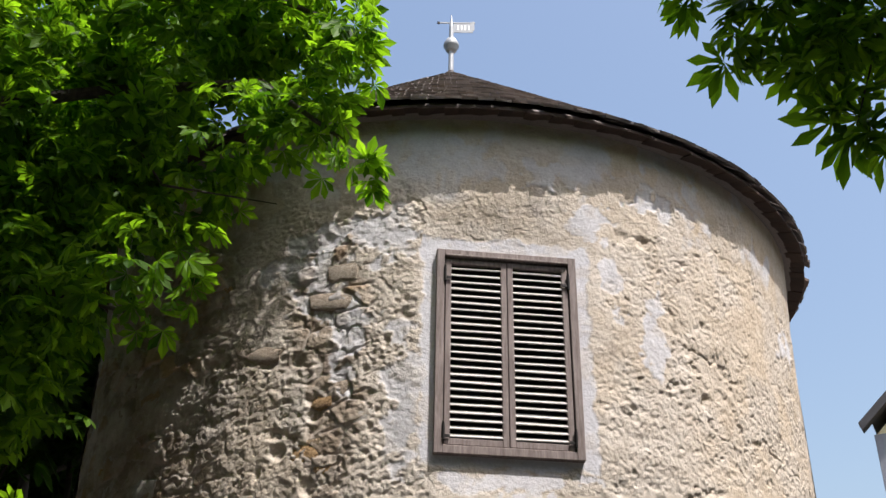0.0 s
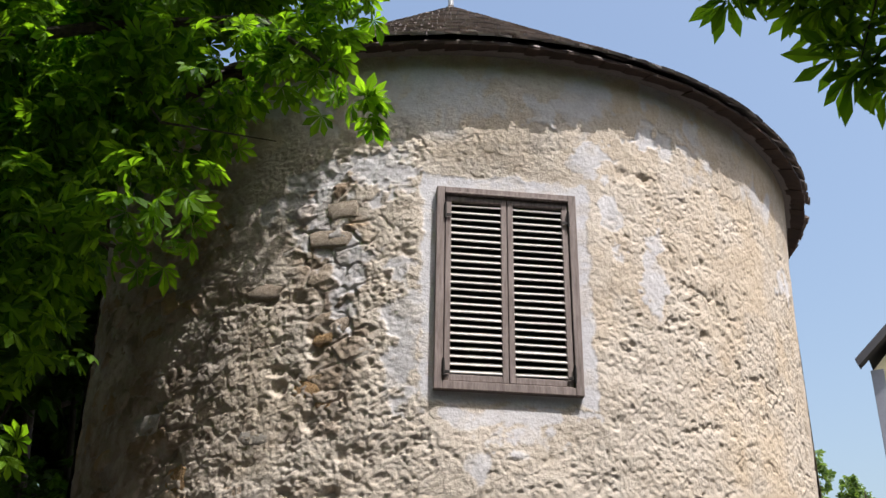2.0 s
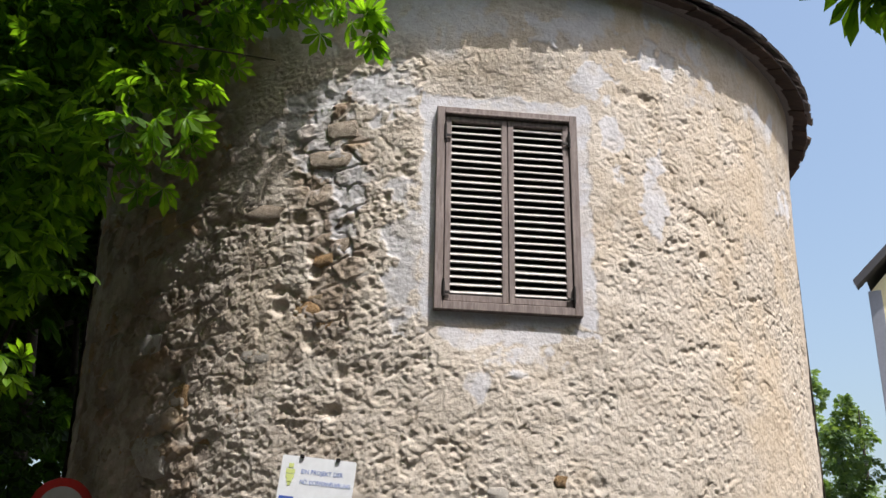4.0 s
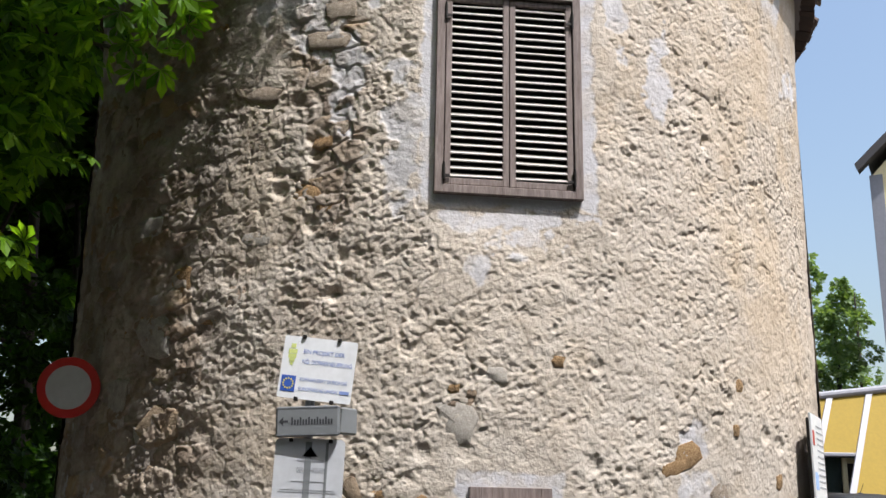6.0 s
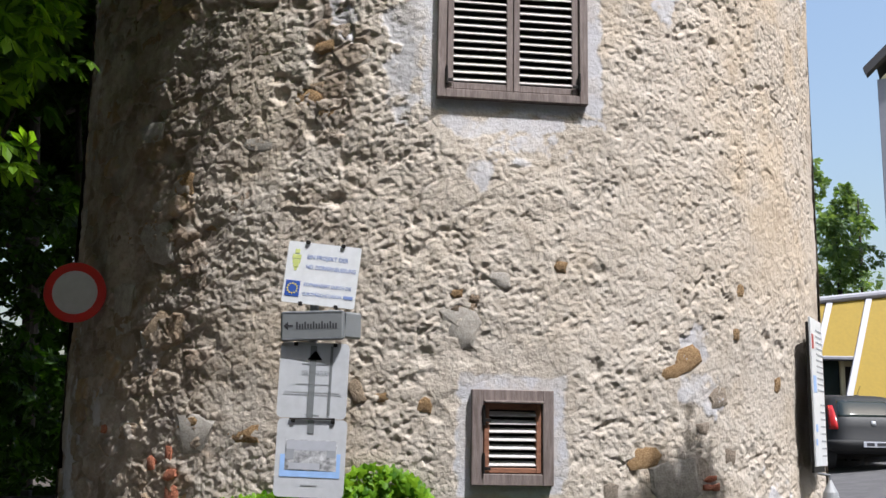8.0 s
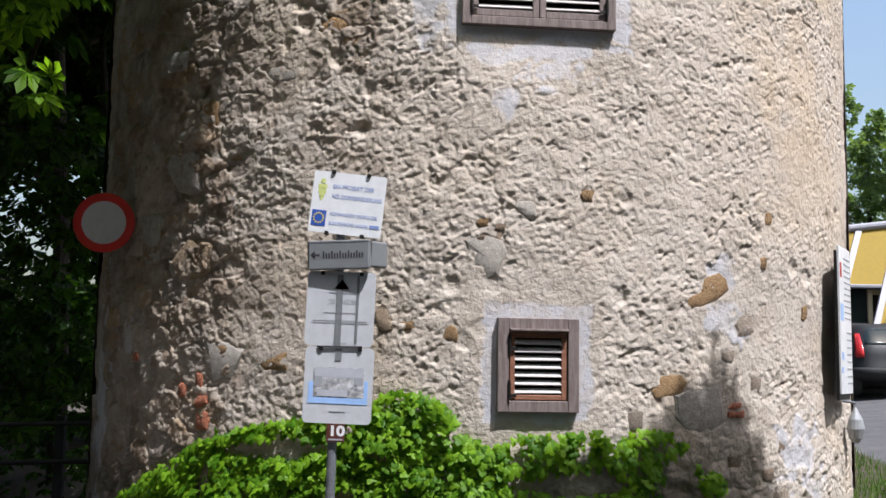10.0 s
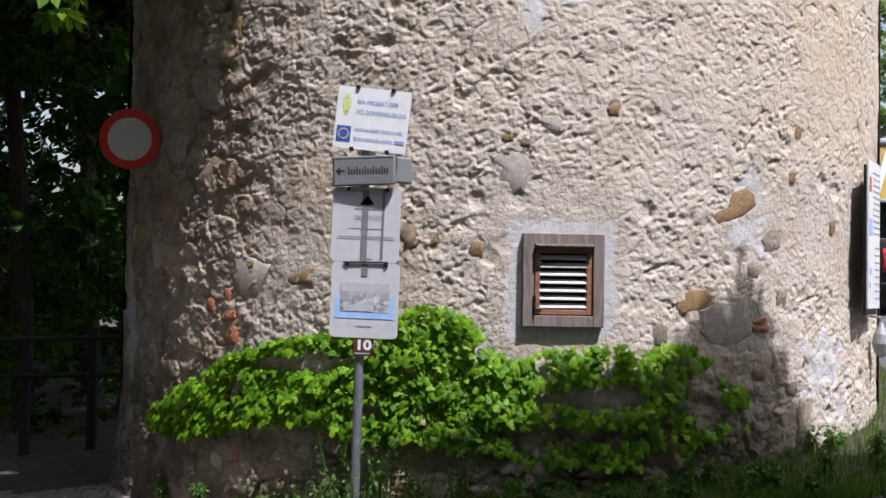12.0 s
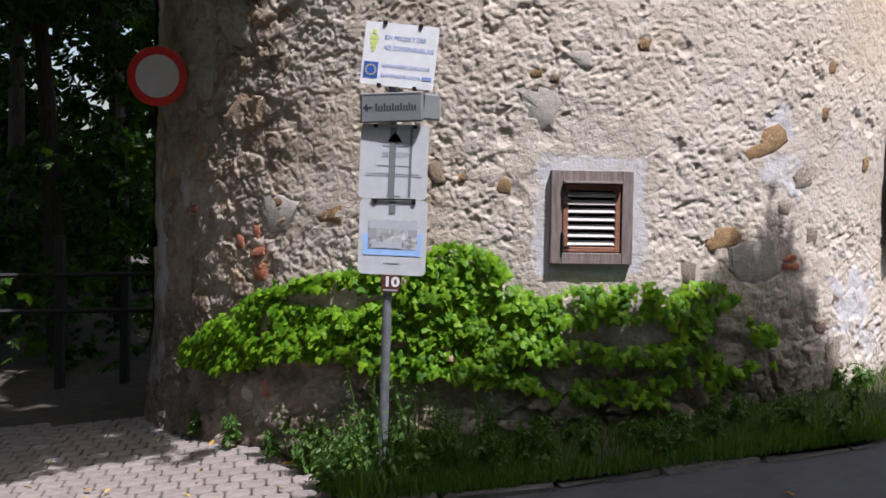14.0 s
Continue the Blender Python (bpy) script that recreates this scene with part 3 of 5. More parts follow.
def set_stone(theta, z, w, h, kind="stone", tilt=0.0, proud=0.02, name="stone"):
    ob = new(name, ROCKS[kind][int(rng.integers(8))])
    p = around(theta, radius_at(theta, z), z)
    deep = min(0.16, 0.55 * min(w, h) + 0.03)
    ob.matrix_world = Matrix.Translation(p) @ pose(0, 0, 0, 0, 0, theta) @ Matrix.Translation((0, 0.34 * deep - proud, 0)) @ pose(0, 0, 0, 0, tilt, 0) @ Matrix.Diagonal((w, deep, h, 1))
    wall_parts.append(ob)


for row in SET_STONES:
    set_stone(*row[:5], tilt=row[5], proud=0.015)
for th, z, w, h in ((32.0, 1.46, 0.13, 0.05), (31.4, 1.40, 0.10, 0.05), (32.8, 1.40, 0.09, 0.06), (-33.8, 1.58, 0.08, 0.12), (-33.0, 1.42, 0.14, 0.09), (-32.6, 1.28, 0.15, 0.17), (-36.5, 1.5, 0.1, 0.12), (-31.5, 0.35, 0.07, 0.2), (-47, 1.75, 0.1, 0.08)):
    set_stone(th, z, w, h, "brick", rng.normal(0, 8), 0.02, "brick")
tries = 0
while len(wall_parts) < 190 and tries < 9000:
    tries += 1
    th, z = rng.uniform(-70, 46), rng.uniform(0.0, 6.5)
    i, j = int(np.clip((th - ths[0]) / (ths[1] - ths[0]), 0, n - 1)), int((z - zs[0]) / STEP)
    want = bare[i, j] + 0.02
    if rng.random() > want or lime[i, j] > 0.2:
        continue
    if any(abs((th - o["spot"][0]) * R * 0.01745) < 0.5 * (o["spot"][2] + 0.12) and abs(z - o["spot"][1]) < 0.5 * (o["spot"][3] + 0.09) for o in wall_parts if "spot" in o):
        continue
    w = rng.uniform(0.12, 0.34) * (0.7 if th > -12 else 1)
    h = w * rng.uniform(0.4, 0.75)
    set_stone(th, z, w, h, ("stone", "stone", "grey_stone", "stone", "stone", "grey_stone", "ochre_stone")[int(rng.integers(7))] if z > 0.9 else ("stone", "grey_stone")[int(rng.integers(2))], rng.normal(0, 9), rng.uniform(-0.003, 0.009))
    wall_parts[-1]["spot"] = (th, z, w, h)
for o in wall_parts:
    if "spot" in o:
        del o["spot"]
bpy.context.view_layer.update()
inv = wall.matrix_world.inverted()
for o in wall_parts:
    o.parent = wall
    o.matrix_parent_inverse = inv

# roof: boarded eave, cone, rows of shingles
LIP_R, LIP_Z, TIP_Z = 4.0, 7.12, 10.70
roof = part("roof", spin([(R - 0.3, 7.17), (LIP_R - 0.02, LIP_Z + 0.01), (LIP_R - 0.03, LIP_Z + 0.045), (0.12, TIP_Z - 0.05)], 96), M["shingle_bulk"], tower, "steep cone of weathered dark wooden shingles")


def wedge(w, l, t, name, material, taper=1.0):
    bm = bmesh.new()
    cuboid(bm, (-w / 2, 0, -t / 2), (w / 2, l, t / 2), None, 0.0)
    for v in bm.verts:
        if v.co.y > l / 2:
            v.co.x *= taper
            v.co.z *= 0.5
        v.co += Vector(rng.normal(0, 0.003, 3))
    me = bpy.data.meshes.new(name)
    bm.to_mesh(me)
    bm.free()
    me.materials.append(material)
    return me


SOFFIT = [wedge(0.118, 0.42, 0.022, "eave_board", M["soffit"], 0.9) for _ in range(4)]
inv_t = tower.matrix_world.inverted()
count = 216
for i in range(count):
    th = 360 * i / count
    ob = new("eave_board", SOFFIT[i % 4])
    ob.parent = roof
    out = 0.012 * rng.random()
    ob.matrix_parent_inverse = Matrix()
    p = Vector(((LIP_R + 0.005 + out) * math.sin(radians(th)), -(LIP_R + 0.005 + out) * math.cos(radians(th)), LIP_Z - 0.012 + 0.006 * rng.random()))
    ob.matrix_basis = Matrix.Translation(p) @ pose(0, 0, 0, 0, 0, th) @ pose(0, 0, 0, 15, 0, 0)
slope = math.atan2(TIP_Z - LIP_Z, LIP_R)
SHINGLES = [wedge(0.135, 0.34, 0.022, "shingle", M["shingle"]) for _ in range(8)]
bulk_v, bulk_f = [], []
rows_n, made = 32, 0
cube_f = np.array([(0, 1, 3, 2), (4, 6, 7, 5), (0, 4, 5, 1), (2, 3, 7, 6), (0, 2, 6, 4), (1, 5, 7, 3)])
for row in range(rows_n):
    along = row * 0.165 - 0.03
    rr = LIP_R + 0.03 - along * math.cos(slope)
    zz = LIP_Z + 0.07 + along * math.sin(slope)
    if rr < 0.2:
        break
    m_count = max(8, int(2 * math.pi * rr / 0.14))
    for i in range(m_count):
        th = 360 * (i + 0.5 * (row % 2)) / m_count + rng.normal(0, 0.25)
        th = (th + 180) % 360 - 180
        dz = abs(rng.normal(0, 0.004))
        if row == 0 and 73 < th < 76.5:
            continue
        m = Matrix.Translation((rr * math.sin(radians(th)), -rr * math.cos(radians(th)), zz + dz)) @ pose(0, 0, 0, 0, 0, th) @ pose(0, 0, 0, math.degrees(slope) - 4, rng.normal(0, 1.0), rng.normal(0, 1.5)) @ Matrix.Translation((0, -rng.random() * 0.025, 0))
        if row < 4 and -38 < th < 96 and made < 298:
            ob = new("shingle", SHINGLES[int(rng.integers(8))])
            ob.parent = roof
            ob.matrix_basis = m
            made += 1
        else:
            w = 0.135 if row < 24 else 0.10
            base = len(bulk_v)
            for cx in (-w / 2, w / 2):
                for cy in (0, 0.34):
                    for cz in (-0.011, 0.011):
                        bulk_v.append(m @ Vector((cx, cy, cz)))
            bulk_f.append(cube_f + base)
rest = mesh_from("shingle_field", np.array([tuple(v) for v in bulk_v]), np.concatenate(bulk_f), M["shingle_bulk"], roof)
tagged(rest, "overlapping grey-brown wooden shingles", kind="stuff")

# finial with ball and weather vane
finial = part("finial", spin([(0.20, TIP_Z - 0.12), (0.10, TIP_Z + 0.02), (0.055, TIP_Z + 0.06), (0.038, TIP_Z + 0.10), (0.034, TIP_Z + 0.46), (0.03, TIP_Z + 0.9), (0.006, TIP_Z + 1.12)], 16), M["zinc"], tower, "pale zinc spike on the roof's tip")
part("ball", spin([(0.02, TIP_Z + 0.44), (0.07, TIP_Z + 0.47), (0.105, TIP_Z + 0.54), (0.108, TIP_Z + 0.57), (0.10, TIP_Z + 0.60), (0.07, TIP_Z + 0.66), (0.03, TIP_Z + 0.69)], 20), M["zinc"], finial)
bm = box((0.03, -0.004, TIP_Z + 0.80), (0.30, 0.004, TIP_Z + 0.96))
cuboid(bm, (-0.17, -0.006, TIP_Z + 0.965), (0.33, 0.006, TIP_Z + 0.985))
cuboid(bm, (0.285, -0.005, TIP_Z + 0.84), (0.32, 0.005, TIP_Z + 1.0))
vane = part("vane", bm, M["zinc"], finial, "flat pale metal weather vane plate")
bm = box((-0.2, -0.012, TIP_Z + 0.955), (-0.165, 0.012, TIP_Z + 0.995), 0.005)
part("pointer", bm, M["iron"], finial)
bm = bmesh.new()
for q in range(4):
    cuboid(bm, (0.08 + 0.05 * q, -0.006, TIP_Z + 0.84), (0.105 + 0.05 * q, 0.006, TIP_Z + 0.93))
part("figures", bm, M["white_sheet"], vane)


# ---- windows with louvred shutters ----
def louvre(w):
    """One tilted slat, its length along x."""
    bm = bmesh.new()
    cuboid(bm, (-w / 2, -0.025, -0.005), (w / 2, 0.025, 0.005), pose(0, 0, 0, 43, 0, 0), 0.002)
    me = bpy.data.meshes.new("slat")
    bm.to_mesh(me)
    bm.free()
    me.materials.append(M["slat_wood"])
    return me


def ring(bm, w, h, wide, y0, y1, foot=None, head=None):
    foot, head = foot or wide, head or wide
    cuboid(bm, (-w / 2, y0, -h / 2), (-w / 2 + wide, y1, h / 2), None, 0.004)
    cuboid(bm, (w / 2 - wide, y0, -h / 2), (w / 2, y1, h / 2), None, 0.004)
    cuboid(bm, (-w / 2 + wide, y0 + 0.002, h / 2 - head), (w / 2 - wide, y1, h / 2), None, 0.004)
    cuboid(bm, (-w / 2 + wide, y0 + 0.002, -h / 2), (w / 2 - wide, y1, -h / 2 + foot), None, 0.004)


def hinge(parent, x, z, side):
    bm = bmesh.new()
    cuboid(bm, (-0.012, -0.05, -0.055), (0.012, -0.036, 0.055), None, 0.003)
    tube(bm, [(0.0, -0.052, -0.07), (0.0, -0.052, 0.07)], [0.009, 0.009], 8)
    cuboid(bm, (min(0, side * 0.05), -0.05, -0.045), (max(0, side * 0.05), -0.04, -0.022), None, 0.002)
    ob = part("hinge", bm, M["iron"], parent, "rusty black iron hinge")
    ob.matrix_basis = pose(x, 0, z)


def window(name, spec, chord, label, leaves, slats, wide, stile, top, bottom, tint):
    th, zc, w, h = spec
    win = thing(name, label, "window", kind="structure")
    win.matrix_world = Matrix.Translation(around(th, chord, zc)) @ pose(0, 0, 0, 0, 0, th)
    bm = bmesh.new()
    ring(bm, w, h, wide, -0.045, 0.03)
    part("window_frame", bm, M["old_wood"], win, "weathered grey-brown wooden frame")
    # boxes behind the louvres; their near-black colour stands in for an unlit room
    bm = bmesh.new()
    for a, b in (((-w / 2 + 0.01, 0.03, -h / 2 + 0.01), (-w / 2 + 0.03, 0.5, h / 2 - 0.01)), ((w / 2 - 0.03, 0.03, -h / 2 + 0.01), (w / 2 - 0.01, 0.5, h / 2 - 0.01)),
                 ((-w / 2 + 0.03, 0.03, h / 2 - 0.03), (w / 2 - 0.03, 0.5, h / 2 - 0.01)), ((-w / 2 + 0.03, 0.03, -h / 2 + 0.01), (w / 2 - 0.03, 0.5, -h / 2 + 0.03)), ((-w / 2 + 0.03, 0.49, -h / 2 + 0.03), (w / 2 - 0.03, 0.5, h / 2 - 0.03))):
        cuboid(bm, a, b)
    part("reveal", bm, M["void"], win, "window recess coloured near-black for the darkness inside")
    inner_w, inner_h = w - 2 * wide - 0.012, h - 2 * wide - 0.02
    lw = inner_w / leaves
    for k in range(leaves):
        sh = new("shutter")
        sh.parent = win
        sh.matrix_basis = pose(-inner_w / 2 + lw * (k + 0.5), 0.0, -0.004)
        ww = lw - 0.006
        bm = bmesh.new()
        ring(bm, ww, inner_h, stile, -0.03, 0.012, bottom, top)
        me = bpy.data.meshes.new("shutter")
        bm.to_mesh(me)
        bm.free()
        me.materials.append(M[tint])
        sh2 = new("shutter", me)
        sh2.parent, sh2.matrix_basis = win, sh.matrix_basis.copy()
        bpy.data.objects.remove(sh)
        tagged(sh2, "louvred wooden shutter leaf, closed")
        data = louvre(ww - 2 * stile + 0.012)
        lo, hi = -inner_h / 2 + bottom, inner_h / 2 - top
        for i in range(slats):
            o = new("slat", data)
            o.parent = sh2
            o.matrix_basis = pose(0, -0.008, lo + (hi - lo) * (i + 0.5) / slats, rng.normal(0, 2.0), rng.normal(0, 0.35), 0)
    for z in (h / 2 - wide - 0.16, -h / 2 + wide + 0.10) if h > 1 else (h / 2 - wide - 0.10, -h / 2 + wide + 0.07):
        hinge(win, -w / 2 + wide + 0.004, z, 1)
        if leaves == 2:
            hinge(win, w / 2 - wide - 0.004, z, -1)
    return win


w1 = window("window_1", WIN[0], CHORD[0][1], "tall window closed by weathered brown louvred shutters", 2, 24, 0.064, 0.046, 0.045, 0.05, "old_wood")
part("drip_board", box((-0.50, -0.062, 0.783), (0.50, -0.03, 0.80), 0.004), M["old_wood"], w1)
w2 = window("window_2", WIN[1], CHORD[1][1], "small low window with a red-brown louvred shutter", 1, 7, 0.078, 0.036, 0.045, 0.035, "red_wood")
part("drip_board", box((-0.205, -0.085, 0.232), (0.215, -0.03, 0.25), 0.004), M["old_wood"], w2, "grey board over the shutter")


# ---- the sign post ----
PX, PY = -0.83, 6.5
PG = float(ground_z(PX, PY)) + 0.03
post = thing("sign_post", "grey steel post carrying white notice boards in weeds", "sign post", (PX, PY, 0))
K = PY / 6.95


def sx(x):
    return x * K - PX


def sz(z):
    return 1.7 + (z - 1.7) * K


bm = bmesh.new()
tube(bm, [(-0.018, 0.045, PG - 0.2), (0.0, 0.045, 1.3), (0.016, 0.045, sz(2.62))], [0.030] * 3, 14)
part("pole", bm, M["galv"], post)


def sheet(name, x0, x1, z0, z1, material, label, lean, y=0.0, r=0.012, depth=0.006):
    """A thin board with clipped corners; lean: degrees in its own plane."""
    cx, cz = (x0 + x1) / 2, (z0 + z1) / 2
    w, h = (x1 - x0) / 2, (z1 - z0) / 2
    bm = bmesh.new()
    out = []
    for qx, qz, a0 in ((w - r, h - r, 0), (-w + r, h - r, 90), (-w + r, -h + r, 180), (w - r, -h + r, 270)):
        for q in range(4):
            a = radians(a0 + 30 * q)
            out.append((qx + r * math.cos(a), qz + r * math.sin(a)))
    front = [bm.verts.new((a, -depth / 2, b)) for a, b in out]
    back = [bm.verts.new((a, depth / 2, b)) for a, b in out]
    bm.faces.new(front)
    bm.faces.new(back[::-1])
    for i in range(len(out)):
        j = (i + 1) % len(out)
        bm.faces.new((front[j], front[i], back[i], back[j]))
    bmesh.ops.recalc_face_normals(bm, faces=bm.faces)
    ob = part(name, bm, material, post, label)
    ob.matrix_basis = pose(cx, y, cz, 0, lean, 0)
    return ob


def bars(parent, rows, material, y=-0.006, name="print"):
    bm = bmesh.new()
    for x0, z0, x1, z1 in rows:
        cuboid(bm, (x0, y, z0), (x1, y + 0.002, z1))
    return part(name, bm, material, parent)


def clip(parent, x, z):
    bm = bmesh.new()
    cuboid(bm, (-0.013, -0.016, -0.012), (0.013, 0.03, 0.012), None, 0.004)
    o = part("clamp", bm, M["iron"], parent)
    o.matrix_basis = pose(x, 0, z)


UP = pose(0, 0, 0, 90, 0, 0)
b1 = sheet("notice_board", sx(-1.073), sx(-0.578), sz(2.585), sz(3.005), M["white_sheet"], "white printed board with a blue flag", 5.5)
bw, bh = 0.495 * K / 2, 0.42 * K / 2
for txt, z, wd in (("EIN PROJEKT DER", 0.092, 0.26), ("NÖ. DORFERNEUERUNG", 0.028, 0.315)):
    lettering("lettering", txt, 0.027, Matrix.Translation((-0.105, -0.0045, z)) @ UP, M["blue_ink"], b1, wd)
for txt, z, wd in (("KOFINANZIERT DURCH DIE", -0.082, 0.30), ("EUROPÄISCHE UNION", -0.142, 0.245)):
    lettering("lettering", txt, 0.022, Matrix.Translation((-0.105, -0.0045, z)) @ UP, M["blue_ink"], b1, wd)
bars(b1, [(0.155, -0.14, 0.215, -0.12)], M["blue_ink"])
flag = part("flag", box((-0.217, -0.0055, -0.155), (-0.127, -0.0025, -0.055)), M["flag_blue"], b1, "blue flag print with a ring of yellow dots")
bm = bmesh.new()
for q in range(12):
    a = 2 * math.pi * q / 12
    x, z = -0.172 + 0.031 * math.cos(a), -0.105 + 0.031 * math.sin(a)
    cuboid(bm, (x - 0.0045, -0.0075, z - 0.0045), (x + 0.0045, -0.005, z + 0.0045), pose(0, 0, 0))
part("flag_dots", bm, M["yellow_ink"], flag)
bm = bmesh.new()
for q, (x, z, w) in enumerate(((-0.17, 0.135, 0.03), (-0.17, 0.10, 0.055), (-0.17, 0.07, 0.05), (-0.17, 0.045, 0.034), (-0.17, 0.025, 0.018))):
    cuboid(bm, (x - w / 2, -0.0055, z - 0.014), (x + w / 2, -0.0025, z + 0.012))
part("crest", bm, M["crest_ink"], b1, "pale green crest print")
for x, z in ((-0.11, bh), (0.115, bh), (-0.11, -bh), (0.115, -bh)):
    clip(b1, x, z)

st = part("street_sign", box((-0.198, -0.035, -0.092), (0.198, 0.018, 0.092), 0.012), M["grey_sheet"], post, "grey double-sided street sign box with an arrow")
st.matrix_basis = pose(sx(-0.867), -0.02, sz(2.445), 0, -2.0, -4)
bars(st, [(-0.192, 0.078, 0.192, 0.086), (-0.192, -0.086, 0.192, -0.078)], M["galv"], -0.037, "rim")
strokes = [(-0.165, -0.006, -0.12, 0.006)]
for q in range(15):
    x = -0.10 + 0.0175 * q
    strokes.append((x, -0.022, x + 0.011, (0.024, 0.010)[q % 3 > 0]))
bars(st, strokes, M["ink"], -0.037)
bm = bmesh.new()
vs = [bm.verts.new(c) for c in ((-0.178, -0.0365, 0.0), (-0.150, -0.0365, 0.028), (-0.150, -0.0365, -0.028))]
bm.faces.new(vs)
bmesh.ops.solidify(bm, geom=bm.faces[:], thickness=0.002)
part("arrow", bm, M["ink"], st)
st2 = part("street_sign", box((-0.19, -0.02, -0.085), (0.14, 0.02, 0.085), 0.012), M["grey_sheet"], post, "second grey street sign set across the first")
st2.matrix_basis = pose(0.215, 0.12, sz(2.47), 0, -2, 58)

for kx, z0, z1, lab in ((0, 1.835, 2.335, "white information panel with fine print"), (1, 1.325, 1.83, "white panel with an old town photograph")):
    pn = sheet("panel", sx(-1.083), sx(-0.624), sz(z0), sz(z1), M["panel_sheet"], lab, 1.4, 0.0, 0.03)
    hh = (z1 - z0) * K / 2
    if kx == 0:
        # a shadow cast on the panel, modelled as two flat grey strips
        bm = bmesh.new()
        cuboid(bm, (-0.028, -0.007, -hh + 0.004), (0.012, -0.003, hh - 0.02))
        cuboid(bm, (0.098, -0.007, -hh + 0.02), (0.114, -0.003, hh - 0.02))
        part("shadow_strip", bm, M["grey_sheet"], pn, "dark grey strip standing in for a cast shadow")
        bm = bmesh.new()
        vs = [bm.verts.new(c) for c in ((-0.045, -0.009, 0.125), (0.05, -0.009, 0.125), (0.005, -0.009, 0.185))]
        bm.faces.new(vs)
        bmesh.ops.solidify(bm, geom=bm.faces[:], thickness=0.002)
        part("emblem", bm, M["ink"], pn, "dark peaked emblem")
        lettering("lettering", "DER WEHRTURM", 0.030, Matrix.Translation((-0.075, -0.0045, 0.03)) @ UP, M["grey_ink"], pn, 0.17)
        bars(pn, [(-0.075, 0.098, 0.09, 0.106), (-0.105, -0.025, 0.105, -0.023), (-0.17, -0.075, 0.17, -0.0735), (-0.18, -0.089, 0.18, -0.0875), (-0.04, -0.215, 0.05, -0.211)], M["grey_ink"])
    else:
        photo = part("photograph", box((-0.155, -0.007, -0.075), (0.16, -0.003, 0.11)), M["photo"], pn, "old black and white townscape photograph")
        bars(pn, [(-0.185, -0.115, 0.185, -0.0755), (-0.185, -0.0755, -0.1555, 0.02), (0.1605, -0.0755, 0.185, 0.03)], M["sky_ink"])
        slab_rows = (("photo_sky", (-0.15, 0.045, 0.155, 0.106), "plate"), ("photo_roof", (0.10, 0.005, 0.155, 0.05), "grey_ink"), ("photo_house", (-0.15, -0.01, -0.10, 0.052), "grey_ink"), ("photo_road", (-0.13, -0.07, 0.06, -0.03), "plate"))
        for q, (nm, v, mt) in enumerate(slab_rows):
            part(nm, box((v[0], -0.0078 - 0.0004 * q, v[1]), (v[2], -0.0065, v[3])), M[mt], photo)
        bars(pn, [(-0.05, -0.165, 0.05, -0.160)], M["grey_ink"])
        # lower end of the same modelled shadow
        bars(pn, [(-0.028, hh - 0.085, 0.012, hh - 0.006)], M["grey_sheet"], -0.007, "shadow_strip")
    for x, z in ((-0.12, hh - 0.012), (0.125, hh - 0.012)):
        clip(pn, x, z)
bm = bmesh.new()
tube(bm, [(sx(-1.0), -0.012, sz(1.832)), (sx(-0.70), -0.012, sz(1.832))], [0.006, 0.006], 8)
part("crossbar", bm, M["iron"], post)
ten = sheet("number_plate", sx(-0.922), sx(-0.803), sz(1.205), sz(1.325), M["brown_sheet"], "small brown trail plate", 1.0, 0.0, 0.006)
lettering("lettering", "10", 0.06, Matrix.Translation((-0.046, -0.0045, -0.016)) @ UP, M["white_sheet"], ten, 0.088, 0.0035)
bars(ten, [(-0.045, -0.046, 0.045, -0.036)], M["grey_ink"])

# ---- no-entry sign on the wall ----
NX, NY, NZ = -3.036, 8.5, 2.856
sign = thing("traffic_sign", "round white traffic sign with a broad red rim on the wall", "traffic sign", (NX, NY, NZ), rz=8)
FACE = pose(0, 0, 0, 90, 0, 0)
for nm, prof, mt, lab in (("disc", [(0.246, -0.012), (0.25, -0.008), (0.25, 0.004), (0.246, 0.008)], "red_ring", "red rim"), ("face", [(0.18, 0.007), (0.18, 0.0115)], "sign_face", "dull white sheet face")):
    bm = spin(prof, 40)
    bmesh.ops.transform(bm, matrix=FACE, verts=bm.verts)
    part(nm, bm, M[mt], sign, lab)
bm = bmesh.new()
tube(bm, [(0.0, 0.02, 0.05), (0.12, 0.05, 0.05), (0.45, 0.32, 0.05)], [0.02] * 3, 8)
part("bracket", bm, M["galv"], sign)

# ---- information board on the street side of the wall ----
info = thing("information_board", "tall white board of printed notices fixed to the wall", "notice board", tuple(around(54.9, R + 0.10, 2.17)), rz=61)
part("panel", box((-0.26, -0.02, -0.62), (0.26, 0.0, 0.60), 0.004), M["white_sheet"], info)
part("backing", box((-0.265, 0.002, -0.67), (0.26, 0.022, 0.56), 0.004), M["iron"], info, "black backing board")
rows = [(-0.06, 0.50 - 0.05 * q, 0.24, 0.512 - 0.05 * q) for q in range(11)] + [(0.02, -0.12 - 0.06 * q, 0.24, -0.108 - 0.06 * q) for q in range(8)]
bars(info, rows, M["grey_ink"], -0.023)
bars(info, [(-0.24, 0.34, -0.16, 0.46)], M["red_ring"], -0.023)
bars(info, [(-0.24, -0.02, -0.12, 0.12), (-0.22, -0.34, -0.14, -0.28), (-0.24, -0.45, -0.18, -0.40)], M["sky_ink"], -0.023)


